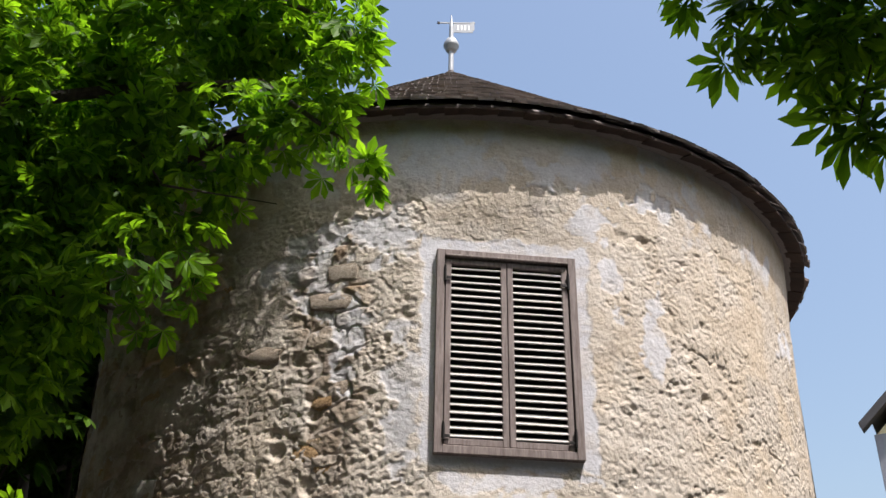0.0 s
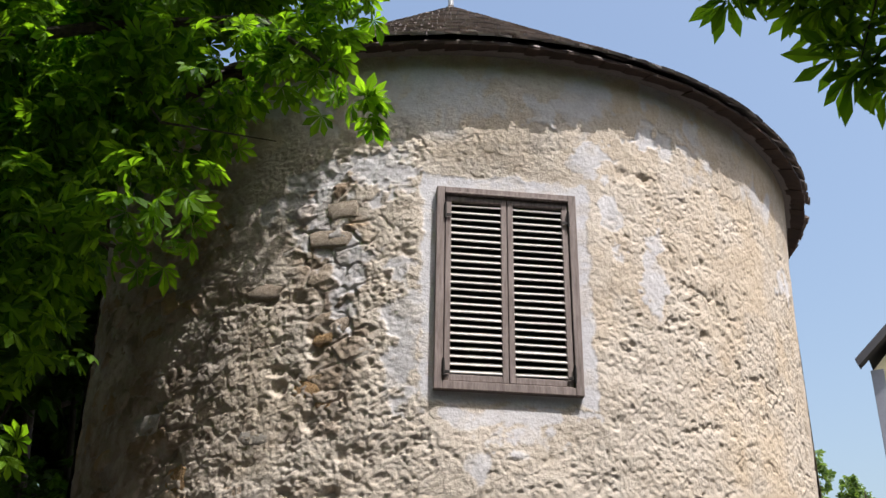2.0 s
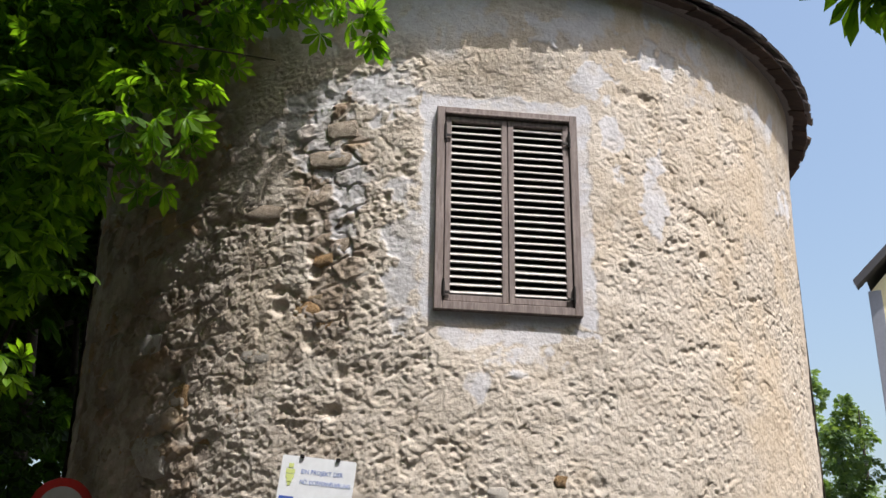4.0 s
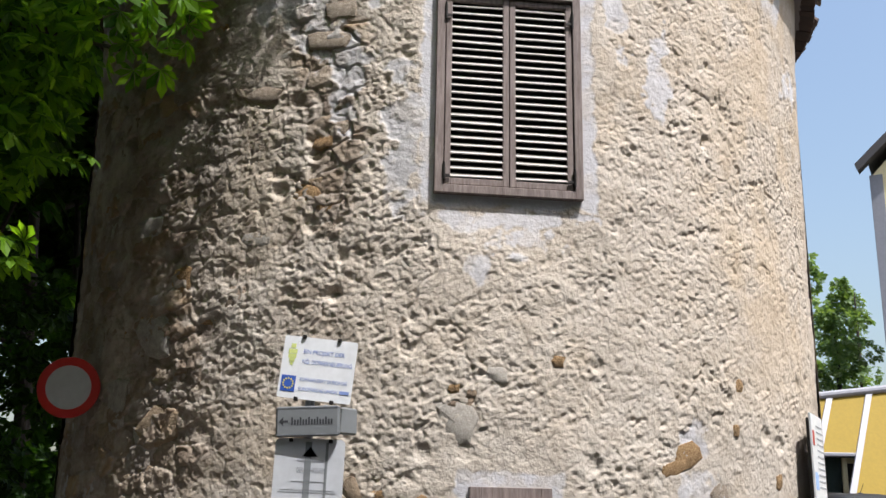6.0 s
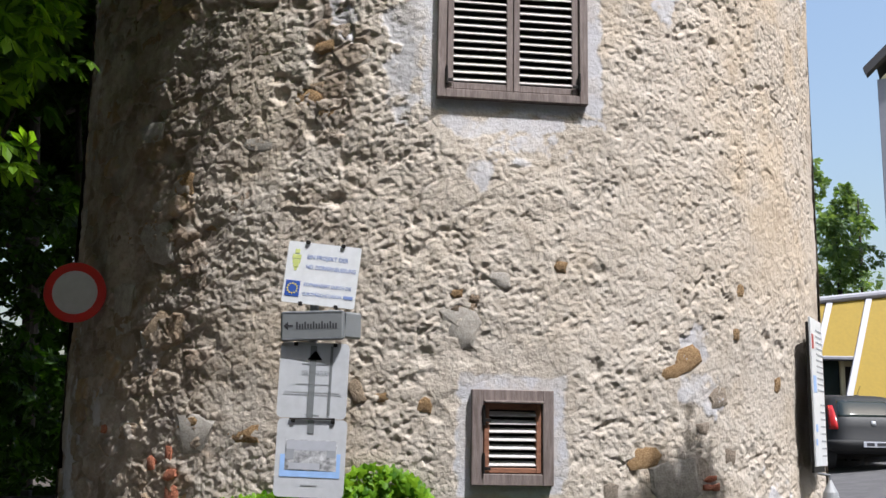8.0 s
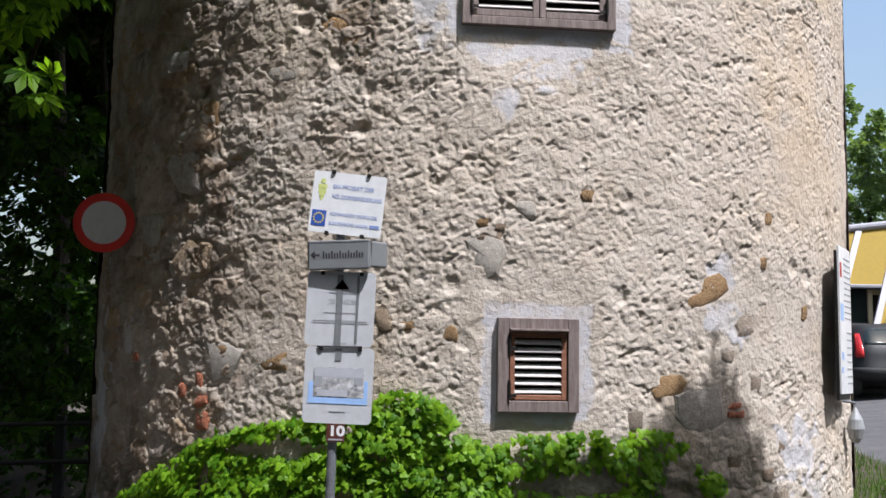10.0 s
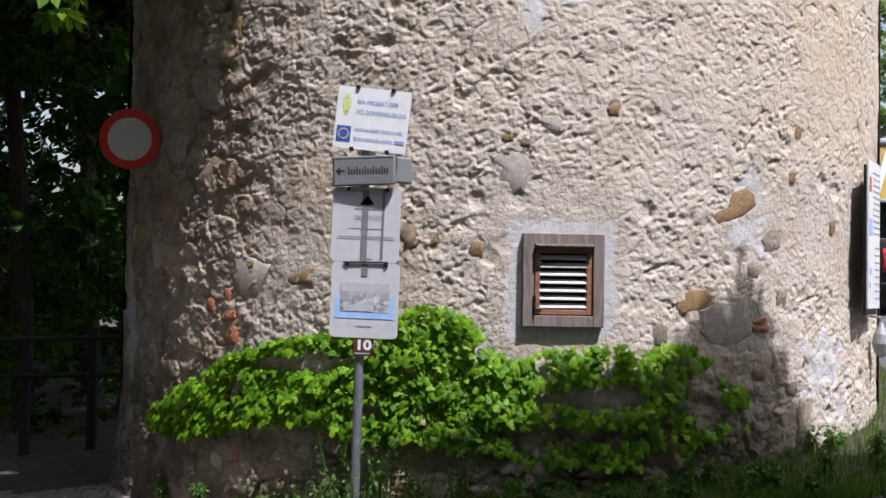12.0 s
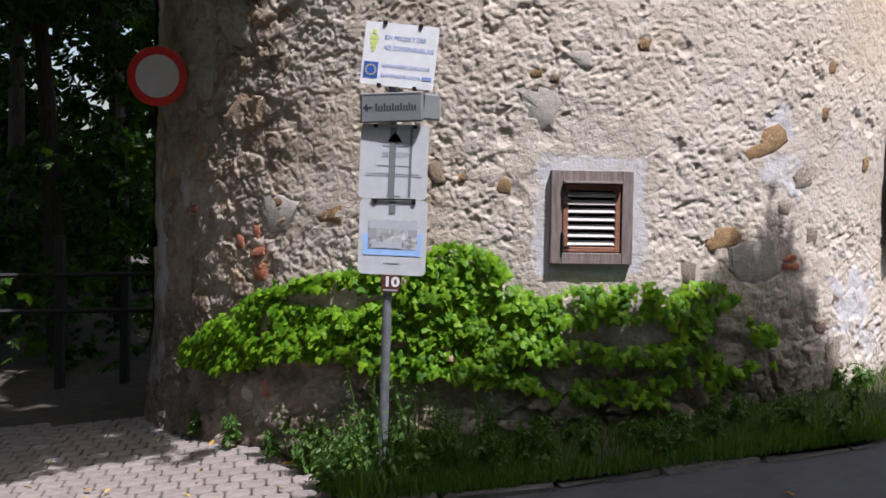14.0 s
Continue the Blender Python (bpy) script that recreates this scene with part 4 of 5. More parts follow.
bulb = thing("wall_fitting", "small pale grey rounded fitting on the wall under the board", "fitting", tuple(around(60.0, R + 0.10, 1.27)))
part("shell", spin([(0.02, -0.14), (0.055, -0.10), (0.075, -0.02), (0.06, 0.06), (0.03, 0.12), (0.012, 0.16)], 16), M["zinc"], bulb)
bm = bmesh.new()
tube(bm, [(0.0, 0.0, 0.14), (0.0, 0.0, 0.20), (-0.12, 0.07, 0.22)], [0.012] * 3, 8)
part("bracket", bm, M["galv"], bulb)

# ---- leaves and trees ----
def leaflet(length, wide, droop):
    return np.array([(0, 0, 0), (-wide * 0.45, 0.35, 0.02), (-wide, 0.70, -0.03 - droop * 0.4), (0, 1.0, -0.08 - droop), (wide, 0.70, -0.03 - droop * 0.4), (wide * 0.45, 0.35, 0.02), (0, 0.62, -0.06 - droop * 0.3)]) * length


LEAFLET_F = np.array([(0, 6, 1), (1, 6, 2), (2, 6, 3), (3, 6, 4), (4, 6, 5), (5, 6, 0)])


def palmate(fingers, spread, wide=0.19, droop=0.22):
    vs, fs = [], []
    for i in range(fingers):
        a = radians(spread) * (i / (fingers - 1) - 0.5) * 2
        ln = 1.0 - 0.38 * abs(i / (fingers - 1) - 0.5) * 2
        p = leaflet(ln, wide, droop)
        c, s_ = math.cos(a), math.sin(a)
        vs.append(np.stack([p[:, 0] * c + p[:, 1] * s_, -p[:, 0] * s_ + p[:, 1] * c, p[:, 2]], -1))
        fs.append(LEAFLET_F + 7 * i)
    return np.concatenate(vs), np.concatenate(fs)


CHESTNUT = palmate(7, 112, 0.20, 0.22)
HANGING = palmate(7, 115, 0.16, 0.28)
HAND5 = palmate(5, 80, 0.24, 0.15)
HEART = (np.array([(0, 0, 0), (-0.42, -0.12, 0.02), (-0.52, 0.22, -0.03), (-0.26, 0.42, 0.0), (-0.28, 0.72, -0.05), (0, 1.0, -0.10), (0.28, 0.72, -0.05), (0.26, 0.42, 0.0), (0.52, 0.22, -0.03), (0.42, -0.12, 0.02), (0, 0.4, 0.05)]),
         np.array([(10, 0, 1), (10, 1, 2), (10, 2, 3), (10, 3, 4), (10, 4, 5), (10, 5, 6), (10, 6, 7), (10, 7, 8), (10, 8, 9), (10, 9, 0)]))
BLADE = (np.array([(-0.03, 0, 0), (0.03, 0, 0), (0.022, 0.55, 0.05), (-0.022, 0.55, 0.05), (0, 1.0, 0.22)]), np.array([(0, 1, 2), (0, 2, 3), (3, 2, 4)]))
SPEAR = (leaflet(1.0, 0.2, 0.25), LEAFLET_F)


def turns(n_, out=None, tilt=0.6, droop=0.3):
    """Random leaf frames: y runs outwards and down, z is the upper face."""
    if out is None:
        a = rng.uniform(0, 2 * np.pi, n_)
        out = np.stack([np.cos(a), np.sin(a), np.zeros(n_)], -1)
    y = out + rng.normal(0, 0.35, (n_, 3))
    y[:, 2] -= droop
    y /= np.linalg.norm(y, axis=1)[:, None]
    up = np.array([0, 0, 1.0]) + rng.normal(0, tilt, (n_, 3))
    x = np.cross(y, up)
    x /= np.linalg.norm(x, axis=1)[:, None]
    z = np.cross(x, y)
    return np.stack([x, y, z], -1)


def scatter(name, template, places, frames, sizes, material, parent=None):
    tv, tf = template
    V = np.einsum("nij,kj->nki", frames, tv) * np.asarray(sizes)[:, None, None] + np.asarray(places)[:, None, :]
    F = tf[None] + (np.arange(len(places)) * len(tv))[:, None, None]
    return mesh_from(name, V.reshape(-1, 3), F.reshape(-1, 3), material, parent)


def blob(c, r, n_, shell=0.45):
    d = rng.normal(size=(n_, 3))
    d /= np.linalg.norm(d, axis=1)[:, None]
    return np.array(c) + d * np.array(r) * (shell + (1 - shell) * rng.random((n_, 1)) ** 0.6)


def tree(name, label, trunk, limbs, clumps, template, size, material, shade_seed=0, keep=None):
    base = trunk[0][0]
    t = thing(name, label, "tree", base)
    inv = t.matrix_world.inverted()
    bm = bmesh.new()
    tube(bm, [inv @ Vector(p) for p, _ in trunk], [r for _, r in trunk], 12)
    part("trunk", bm, M["bark"], t)
    for pts, r0 in limbs:
        bm = bmesh.new()
        tube(bm, [inv @ Vector(p) for p in pts], [r0 * (1 - 0.8 * i / (len(pts) - 1)) for i in range(len(pts))], 7)
        part("limb", bm, M["bark"], t)
    spots, outs = [], []
    for c, r, n_ in clumps:
        p = blob(c, r, n_)
        spots.append(p)
        o = (p - np.array(c)) / np.array(r)
        o[:, 2] *= 0.3
        outs.append(o)
    p, o = np.concatenate(spots), np.concatenate(outs)
    if keep is not None:
        k_ = keep(p)
        p, o = p[k_], o[k_]
    crown = scatter("crown", template, p - np.array(base), turns(len(p), o), rng.uniform(size[0], size[1], len(p)), material, t)
    tagged(crown, "many spreading green leaves")
    return t


def zg(x, y):
    return float(ground_z(x, y))


def thin_gap(p):
    """Leave a few openings in the crown."""
    g = fbm(p[:, 0] * 1.0 + p[:, 1] * 0.35, p[:, 2], 0.55, 123, 2)
    return (g > np.where(p[:, 2] > 6.1, 0.42, 0.30)) & crown_edge(p)


def fall(p):
    """Where the shadow of each leaf meets the tower: angle, height, and whether it does."""
    d = np.array(TO_SUN)
    ox, oy = p[:, 0] - CX, p[:, 1] - CY
    a = d[0] ** 2 + d[1] ** 2
    b = -(ox * d[0] + oy * d[1])
    disc = b * b - a * (ox ** 2 + oy ** 2 - R * R)
    s_ = (-b - np.sqrt(np.maximum(disc, 0))) / a
    hz = p[:, 2] - s_ * d[2]
    th_ = np.degrees(np.arctan2(ox - s_ * d[0], -(oy - s_ * d[1])))
    return th_, hz, (disc > 0) & (s_ > 0) & (hz < 6.5)


SHADE_Z = (0.7, 1.3, 2.0, 2.9, 3.7, 4.1, 4.84, 5.4, 6.05, 6.4)
SHADE_TH = (-48, -41, -36, -32, -30.5, -27, -19, -14, -8, -6)


def crown_edge(p):
    """Shape the crown by dropping leaves that would shade the wall's sunlit part."""
    th_, hz, meets = fall(p)
    wave = 5 * (fbm(th_ * 0.065, hz, 0.5, 321, 3) - 0.5)
    lit = (th_ > np.interp(hz, SHADE_Z, SHADE_TH) + wave) & (hz > 0.3)
    streak = (th_ > np.interp(hz, (3.4, 4.0, 4.8, 5.56, 6.07, 6.38), (-48, -45, -40, -29.5, -18.5, -9)) + wave) & (hz > 3.4) & (fbm(th_ * 0.065, hz, 0.3, 322, 3) > 0.36)
    return ~(meets & (lit | streak))


def street_crown_edge(p):
    # drops leaves whose shadow would land on sunlit wall
    th_, hz, meets = fall(p)
    wave = 4 * (fbm(th_ * 0.065, hz, 0.3, 331, 3) - 0.5)
    lit = (th_ < np.interp(hz, (0.0, 0.5, 0.85, 1.0, 1.2, 1.57, 1.85), (3, 5, 11, 17, 21, 22, 26)) + wave) | (th_ > np.interp(hz, (0.3, 0.77, 1.28, 1.85), (39, 36.5, 33, 27)) + wave) | (hz > 1.9)
    return ~(meets & lit & (hz > 0.05))


b0 = (-5.6, 4.2, zg(-5.6, 4.2) - 0.1)
tree("chestnut_tree", "large horse chestnut with hanging sunlit green leaves", [(b0, 0.34), ((-5.5, 4.3, 3.0), 0.27), ((-5.1, 4.6, 6.5), 0.2), ((-4.4, 5.0, 10.0), 0.08)],
     [([(-5.3, 4.5, 4.2), (-3.9, 5.3, 5.6), (-2.4, 5.7, 6.2), (-1.3, 5.7, 6.3), (-0.7, 5.6, 5.75)], 0.07), ([(-5.2, 4.6, 5.5), (-3.6, 5.6, 7.0), (-2.0, 5.9, 7.6), (-0.9, 5.7, 6.9)], 0.08), ([(-5.4, 4.4, 3.2), (-4.2, 5.5, 4.3), (-3.0, 6.0, 4.9), (-2.0, 5.9, 4.6)], 0.06),
      ([(-4.9, 4.8, 7.5), (-3.4, 5.1, 9.0), (-1.8, 5.3, 9.7)], 0.08), ([(-2.4, 5.7, 6.2), (-1.9, 5.8, 5.5), (-1.1, 5.7, 5.3)], 0.018)],
     [((-1.7, 5.9, 6.9), (1.0, 0.9, 0.75), 620), ((-2.9, 6.2, 6.1), (1.0, 0.9, 0.95), 760), ((-0.72, 5.6, 6.5), (0.24, 0.4, 0.5), 60), ((-1.0, 5.6, 5.95), (0.34, 0.3, 0.25), 40), ((-0.62, 5.55, 5.45), (0.22, 0.22, 0.12), 16), ((-1.6, 5.8, 5.9), (0.6, 0.6, 0.35), 90),
      ((-3.1, 6.1, 4.7), (0.8, 0.8, 1.15), 600), ((-1.9, 5.8, 4.9), (0.5, 0.4, 0.45), 60), ((-2.1, 6.6, 6.0), (0.6, 0.45, 0.5), 130), ((-1.75, 6.3, 7.3), (0.9, 0.7, 0.5), 300), ((-2.05, 6.0, 3.2), (0.12, 0.1, 0.06), 4), ((-2.6, 6.0, 3.35), (0.2, 0.2, 0.2), 9), ((-2.5, 6.0, 4.0), (0.35, 0.2, 0.2), 16),
      # mostly high clumps out of view, added to shade wall, path and lower leaves
      ((-2.7, 5.2, 9.3), (1.75, 1.7, 1.0), 240), ((-1.7, 4.3, 9.6), (1.3, 1.2, 0.7), 160), ((-0.6, 6.2, 8.9), (0.6, 0.7, 0.42), 150), ((-4.2, 4.2, 8.2), (1.6, 1.6, 1.8), 900), ((-4.4, 6.6, 7.4), (1.3, 1.3, 2.4), 1300), ((-1.0, 6.5, 8.7), (0.6, 0.5, 0.5), 200), ((-1.7, 6.6, 8.2), (0.7, 0.5, 0.6), 340), ((-2.4, 6.8, 7.5), (0.7, 0.5, 0.7), 360), ((-2.9, 6.9, 6.6), (0.6, 0.5, 0.7), 320), ((-3.3, 7.1, 5.4), (0.5, 0.5, 0.8), 300), ((-2.1, 4.85, 7.0), (0.75, 0.4, 0.35), 330), ((-3.0, 7.3, 8.3), (0.9, 0.6, 0.6), 420), ((-3.6, 7.8, 7.6), (0.8, 0.6, 0.6), 350)],
     CHESTNUT, (0.13, 0.19), M["chestnut"], keep=thin_gap)
b0 = (5.8, 2.2, zg(5.8, 2.2) - 0.1)
tree("chestnut_tree", "horse chestnut hanging dark palmate leaves over the street", [(b0, 0.3), ((5.7, 2.3, 3.0), 0.24), ((5.2, 2.6, 6.5), 0.17), ((4.4, 3.0, 9.0), 0.07)],
     [([(5.4, 2.5, 5.0), (4.2, 3.4, 6.6), (2.9, 4.3, 6.6), (1.9, 4.55, 6.2), (1.4, 4.5, 6.05)], 0.055), ([(5.3, 2.6, 6.0), (3.8, 3.0, 7.4), (2.2, 3.1, 7.8)], 0.06), ([(2.9, 4.3, 6.6), (2.5, 4.5, 5.9), (2.2, 4.5, 5.1)], 0.016)],
     [((1.42, 4.6, 6.14), (0.12, 0.12, 0.08), 5), ((1.62, 4.6, 5.68), (0.10, 0.12, 0.12), 6), ((1.80, 4.6, 5.9), (0.18, 0.2, 0.18), 11), ((2.02, 4.6, 6.0), (0.3, 0.25, 0.25), 20), ((2.02, 4.6, 5.5), (0.16, 0.15, 0.2), 9), ((2.3, 4.6, 5.75), (0.28, 0.25, 0.28), 24), ((2.22, 4.6, 5.25), (0.12, 0.12, 0.16), 11),
      ((2.36, 4.6, 5.08), (0.10, 0.10, 0.16), 8), ((2.55, 4.6, 6.05), (0.35, 0.3, 0.4), 56), ((2.3, 4.2, 7.2), (0.75, 0.6, 0.35), 300),
      # canopy out of view, added to shade the wall's foot, verge and road
      ((4.3, 4.15, 7.3), (0.95, 1.55, 0.6), 1600), ((3.1, 3.55, 7.4), (1.2, 1.35, 0.55), 1700), ((4.6, 1.6, 7.6), (2.6, 2.2, 1.2), 2400), ((1.9, 1.2, 7.9), (1.9, 2.0, 0.7), 1300), ((5.7, 4.2, 7.5), (1.0, 1.05, 0.5), 900)],
     HANGING, (0.19, 0.28), M["chestnut"], keep=street_crown_edge)

# woodland beyond the path
rows = ((-6.6, 14.5, 0.16, 9), (-5.3, 15.8, 0.12, 9), (-8.2, 13.2, 0.2, 11), (-7.2, 18.5, 0.18, 12), (-9.6, 17.0, 0.22, 12), (-11.5, 14.0, 0.25, 12), (-10.5, 21.0, 0.2, 13), (-6.0, 21.5, 0.18, 12))
for i, (x, y, r, h) in enumerate(rows):
    z0 = zg(x, y) - 0.1
    lean = rng.normal(0, 0.5, 2)
    pts = [((x, y, z0), r), ((x + lean[0] * 0.3, y + lean[1] * 0.3, z0 + h * 0.35), r * 0.8), ((x + lean[0], y + lean[1], z0 + h * 0.8), r * 0.35)]
    limbs = []
    for q in range(5):
        a, zz = rng.uniform(0, 6.28), z0 + h * rng.uniform(0.15, 0.7)
        ln = rng.uniform(1.2, 2.4)
        limbs.append(([(x + lean[0] * 0.3, y + lean[1] * 0.3, zz), (x + ln * 0.5 * math.cos(a), y + ln * 0.5 * math.sin(a), zz + 0.5), (x + ln * math.cos(a), y + ln * math.sin(a), zz + 0.7)], r * 0.35))
    clumps = [((x + rng.normal(0, 0.9), y + rng.normal(0, 0.9), z0 + h * rng.uniform(0.12, 1.0)), (rng.uniform(0.7, 1.3), rng.uniform(0.7, 1.3), rng.uniform(0.4, 0.8)), 75) for q in range(14)]
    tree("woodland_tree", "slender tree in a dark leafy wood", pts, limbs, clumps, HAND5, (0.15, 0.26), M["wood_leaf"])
far = np.concatenate([blob((-24 + 1.5 * q + rng.normal(0, 1), 27 + rng.normal(0, 2), rng.uniform(-0.5, 15)), (2.0, 1.5, 1.6), 130, 0.2) for q in range(15) for _ in range(8)])
# leaf banks out of view and an overhead canopy, added to block sky and sun
side = np.concatenate([blob((-11 - rng.uniform(0, 5), -14 + 2.3 * q + rng.normal(0, 0.8), rng.uniform(0, 15)), (1.8, 1.8, 1.8), 110, 0.2) for q in range(13) for _ in range(7)])
roofing = np.concatenate([blob((rng.uniform(-15, -5.2), rng.uniform(11, 24), rng.uniform(9.0, 10.6)), (1.8, 1.8, 0.9), 120, 0.2) for _ in range(70)])
over = np.concatenate([blob((rng.uniform(-9, -4.6), rng.uniform(10.6, 16), rng.uniform(7.2, 9.3)), (1.2, 1.2, 0.8), 120, 0.2) for _ in range(60)])
leaf_bank = np.concatenate([blob((rng.uniform(-9.5, -6.8), rng.uniform(-5, 8.2), rng.uniform(0.5, 13)), (1.3, 1.3, 1.3), 110, 0.2) for _ in range(90)])
far = np.concatenate([far, side, roofing, leaf_bank, over])
# rows behind and right of the camera, added out of view to cut sky light
row_ = [(x, -9 + rng.normal(0, 1.2)) for x in np.arange(-13, 17, 1.6)] + [(14.5 + rng.normal(0, 1.0), y) for y in np.arange(-8, 9, 1.7)]
across = np.concatenate([blob((x, y, zg(x, y) + rng.uniform(0.3, 12.5)), (1.7, 1.7, 1.7), 90, 0.2) for x, y in row_ for _ in range(6)])
tagged(scatter("unseen_trees", HEART, across, turns(len(across)), rng.uniform(0.5, 0.9, len(across)), M["wood_leaf"]), "unseen row of leafy trees added to block sky light", "trees", kind="stuff")
tagged(scatter("far_woods", HAND5, far, turns(len(far)), rng.uniform(0.35, 0.6, len(far)), M["wood_leaf"]), "dense dark green woods, with unseen leaf banks added to block light", "woods", kind="stuff")
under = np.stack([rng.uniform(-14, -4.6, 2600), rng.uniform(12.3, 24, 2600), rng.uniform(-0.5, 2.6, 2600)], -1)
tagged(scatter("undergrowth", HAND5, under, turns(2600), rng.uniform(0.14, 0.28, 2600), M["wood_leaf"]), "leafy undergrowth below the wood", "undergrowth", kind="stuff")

# dark railing by the path
rail = thing("railing", "dark wooden post-and-rail fence beside the path", "fence", (-5.4, 12.0, zg(-5.4, 12)))
for x in (-1.5, -0.05, 0.75):
    part("post", box((x - 0.05, -0.05, -0.15), (x + 0.05, 0.05, 1.75 if x == -0.05 else 1.4), 0.008), M["rubber"], rail)
for z in (1.28, 0.85):
    bm = bmesh.new()
    tube(bm, [(-1.9, -0.07, z - 0.06), (1.6, -0.07, z + 0.06)], [0.028, 0.028], 8)
    part("rail", bm, M["rubber"], rail)

# ---- ivy on the wall ----
UPPER = [(-47, 0.62), (-39, 0.90), (-31, 1.15), (-24, 1.26), (-18, 1.32), (-11.6, 1.43), (-7.8, 1.53), (-4, 1.50), (-1, 1.31), (4.5, 1.25), (12.6, 1.26), (15.8, 1.2), (19, 1.29), (22, 1.26), (26.5, 1.0), (31, 0.9)]
LOWER = [(-47, 0.53), (-39, 0.50), (-27, 0.70), (-18, 0.71), (-14, 0.62), (-7.5, 0.62), (-1.4, 0.6), (4.8, 0.50), (11, 0.48), (16, 0.46), (21, 0.55), (24, 0.63), (31, 0.78)]
th = rng.uniform(-47.5, 31.5, 7600)
lo, hi = np.interp(th, *zip(*LOWER)) - 0.03, np.interp(th, *zip(*UPPER)) + 0.02
z = rng.uniform(0, 1, 7600) * (hi - lo) + lo
ss = np.radians(th) * R
keep = fbm(ss, z, 0.16, 201, 3) > 0.32 + 0.05 * (th > 3)
gap = np.maximum(np.hypot((th + 22) / 7, (z - 1.12 - 0.004 * (th + 22)) / 0.07), 0) < 1
gap |= np.hypot((th - 11) / 6, (z - 0.93) / 0.08) < 1
gap |= np.hypot((th - 8) / 9, (z - 0.68) / 0.06) < 1
gap |= np.hypot((th - 23.5) / 2.2, (z - 0.95) / 0.2) < 1
keep &= ~gap & ~((th > 5) & (rng.random(7600) > 0.62)) & ~((th > 20) & (fbm(ss, z, 0.2, 207) < 0.5))
th, z = th[keep], z[keep]
off = 0.025 + 0.10 * rng.random(len(th)) * (0.35 + 0.65 * step(0.35, 0.6, fbm(np.radians(th) * R, z, 0.16, 203, 2)))
rr = R + off
pl = np.stack([CX + rr * np.sin(np.radians(th)), CY - rr * np.cos(np.radians(th)), z], -1)
nrm = np.stack([np.sin(np.radians(th)), -np.cos(np.radians(th)), np.zeros(len(th))], -1)
zl = nrm + np.array([0, 0, 0.45]) + rng.normal(0, 0.30, (len(th), 3))
zl /= np.linalg.norm(zl, axis=1)[:, None]
dn = np.array([0, 0, -1.0]) + rng.normal(0, 0.45, (len(th), 3))
xl = np.cross(dn, zl)
xl /= np.linalg.norm(xl, axis=1)[:, None]
fr = np.stack([xl, np.cross(zl, xl), zl], -1)
ivy = scatter("ivy", HEART, pl, fr, rng.uniform(0.042, 0.082, len(th)), M["ivy"])
tagged(ivy, "bright green ivy band creeping over the lower wall", "ivy", kind="stuff")

# ---- weeds, grass and fallen leaves on the verge ----
def on_verge(n_, s0=0.04, s1=0.95):
    i = rng.uniform(0, len(A) - 1.001, n_)
    q, f = i.astype(int), i - i.astype(int)
    a = A[q] * (1 - f[:, None]) + A[q + 1] * f[:, None]
    b = B[q] * (1 - f[:, None]) + B[q + 1] * f[:, None]
    s_ = rng.uniform(s0, s1, n_)[:, None]
    p = a * (1 - s_) + b * s_
    return np.concatenate([p, (ground_z(p[:, 0], p[:, 1]) + np.interp(i, np.arange(len(A)), lift[:, 0]))[:, None]], -1)


A = dense(EDGE + KERB, 5)
p = on_verge(27000)
p = p[(p[:, 1] < 13)]
dens = np.where(p[:, 0] < -1.2, 0.30, 1.0)
p = p[rng.random(len(p)) < dens]
up = np.stack([rng.normal(0, 0.3, len(p)), rng.normal(0, 0.3, len(p)), np.ones(len(p))], -1)
fringe = on_verge(10000, -0.05, 0.10)
fringe = fringe[(fringe[:, 1] < 10) & (fringe[:, 0] > -1.1)]
p = np.concatenate([p, fringe])
up = np.stack([rng.normal(0, 0.45, len(p)), rng.normal(0, 0.45, len(p)), np.ones(len(p))], -1)
tall = rng.uniform(0.05, 0.15, len(p)) * np.where(p[:, 0] < -1.2, 0.55, 1.0)
tagged(scatter("grass", BLADE, p, turns(len(p), up, 1.0, -1.0), tall, M["grass"]), "uncut grass along the verge", "grass", kind="stuff")


def weed(x, y, h, seed):
    z = zg(x, y) + 0.05
    w = thing("weed", "leafy green weed growing at the wall's foot", "weed", (x, y, z), "weeds on the verge")
    bm = bmesh.new()
    pts, fr_, sz_ = [], [], []
    for q in range(5):
        a = rng.uniform(0, 6.28)
        lean = rng.uniform(0.05, 0.3) * h
        tip = Vector((lean * math.cos(a), lean * math.sin(a), h * rng.uniform(0.75, 1.05)))
        tube(bm, [(0, 0, 0), tip * 0.5 + Vector((0, 0, 0.03)), tip], [0.006, 0.005, 0.002], 5)
        for j in range(24):
            f = 0.12 + 0.88 * j / 23
            pts.append(tuple(tip * f + Vector(rng.normal(0, 0.012, 3))))
            sz_.append((0.085 - 0.045 * f) * rng.uniform(0.8, 1.3))
    part("stem", bm, M["weed"], w)
    scatter("leaves", SPEAR, np.array(pts), turns(len(pts), None, 0.4, 0.25), np.array(sz_), M["weed"], w)


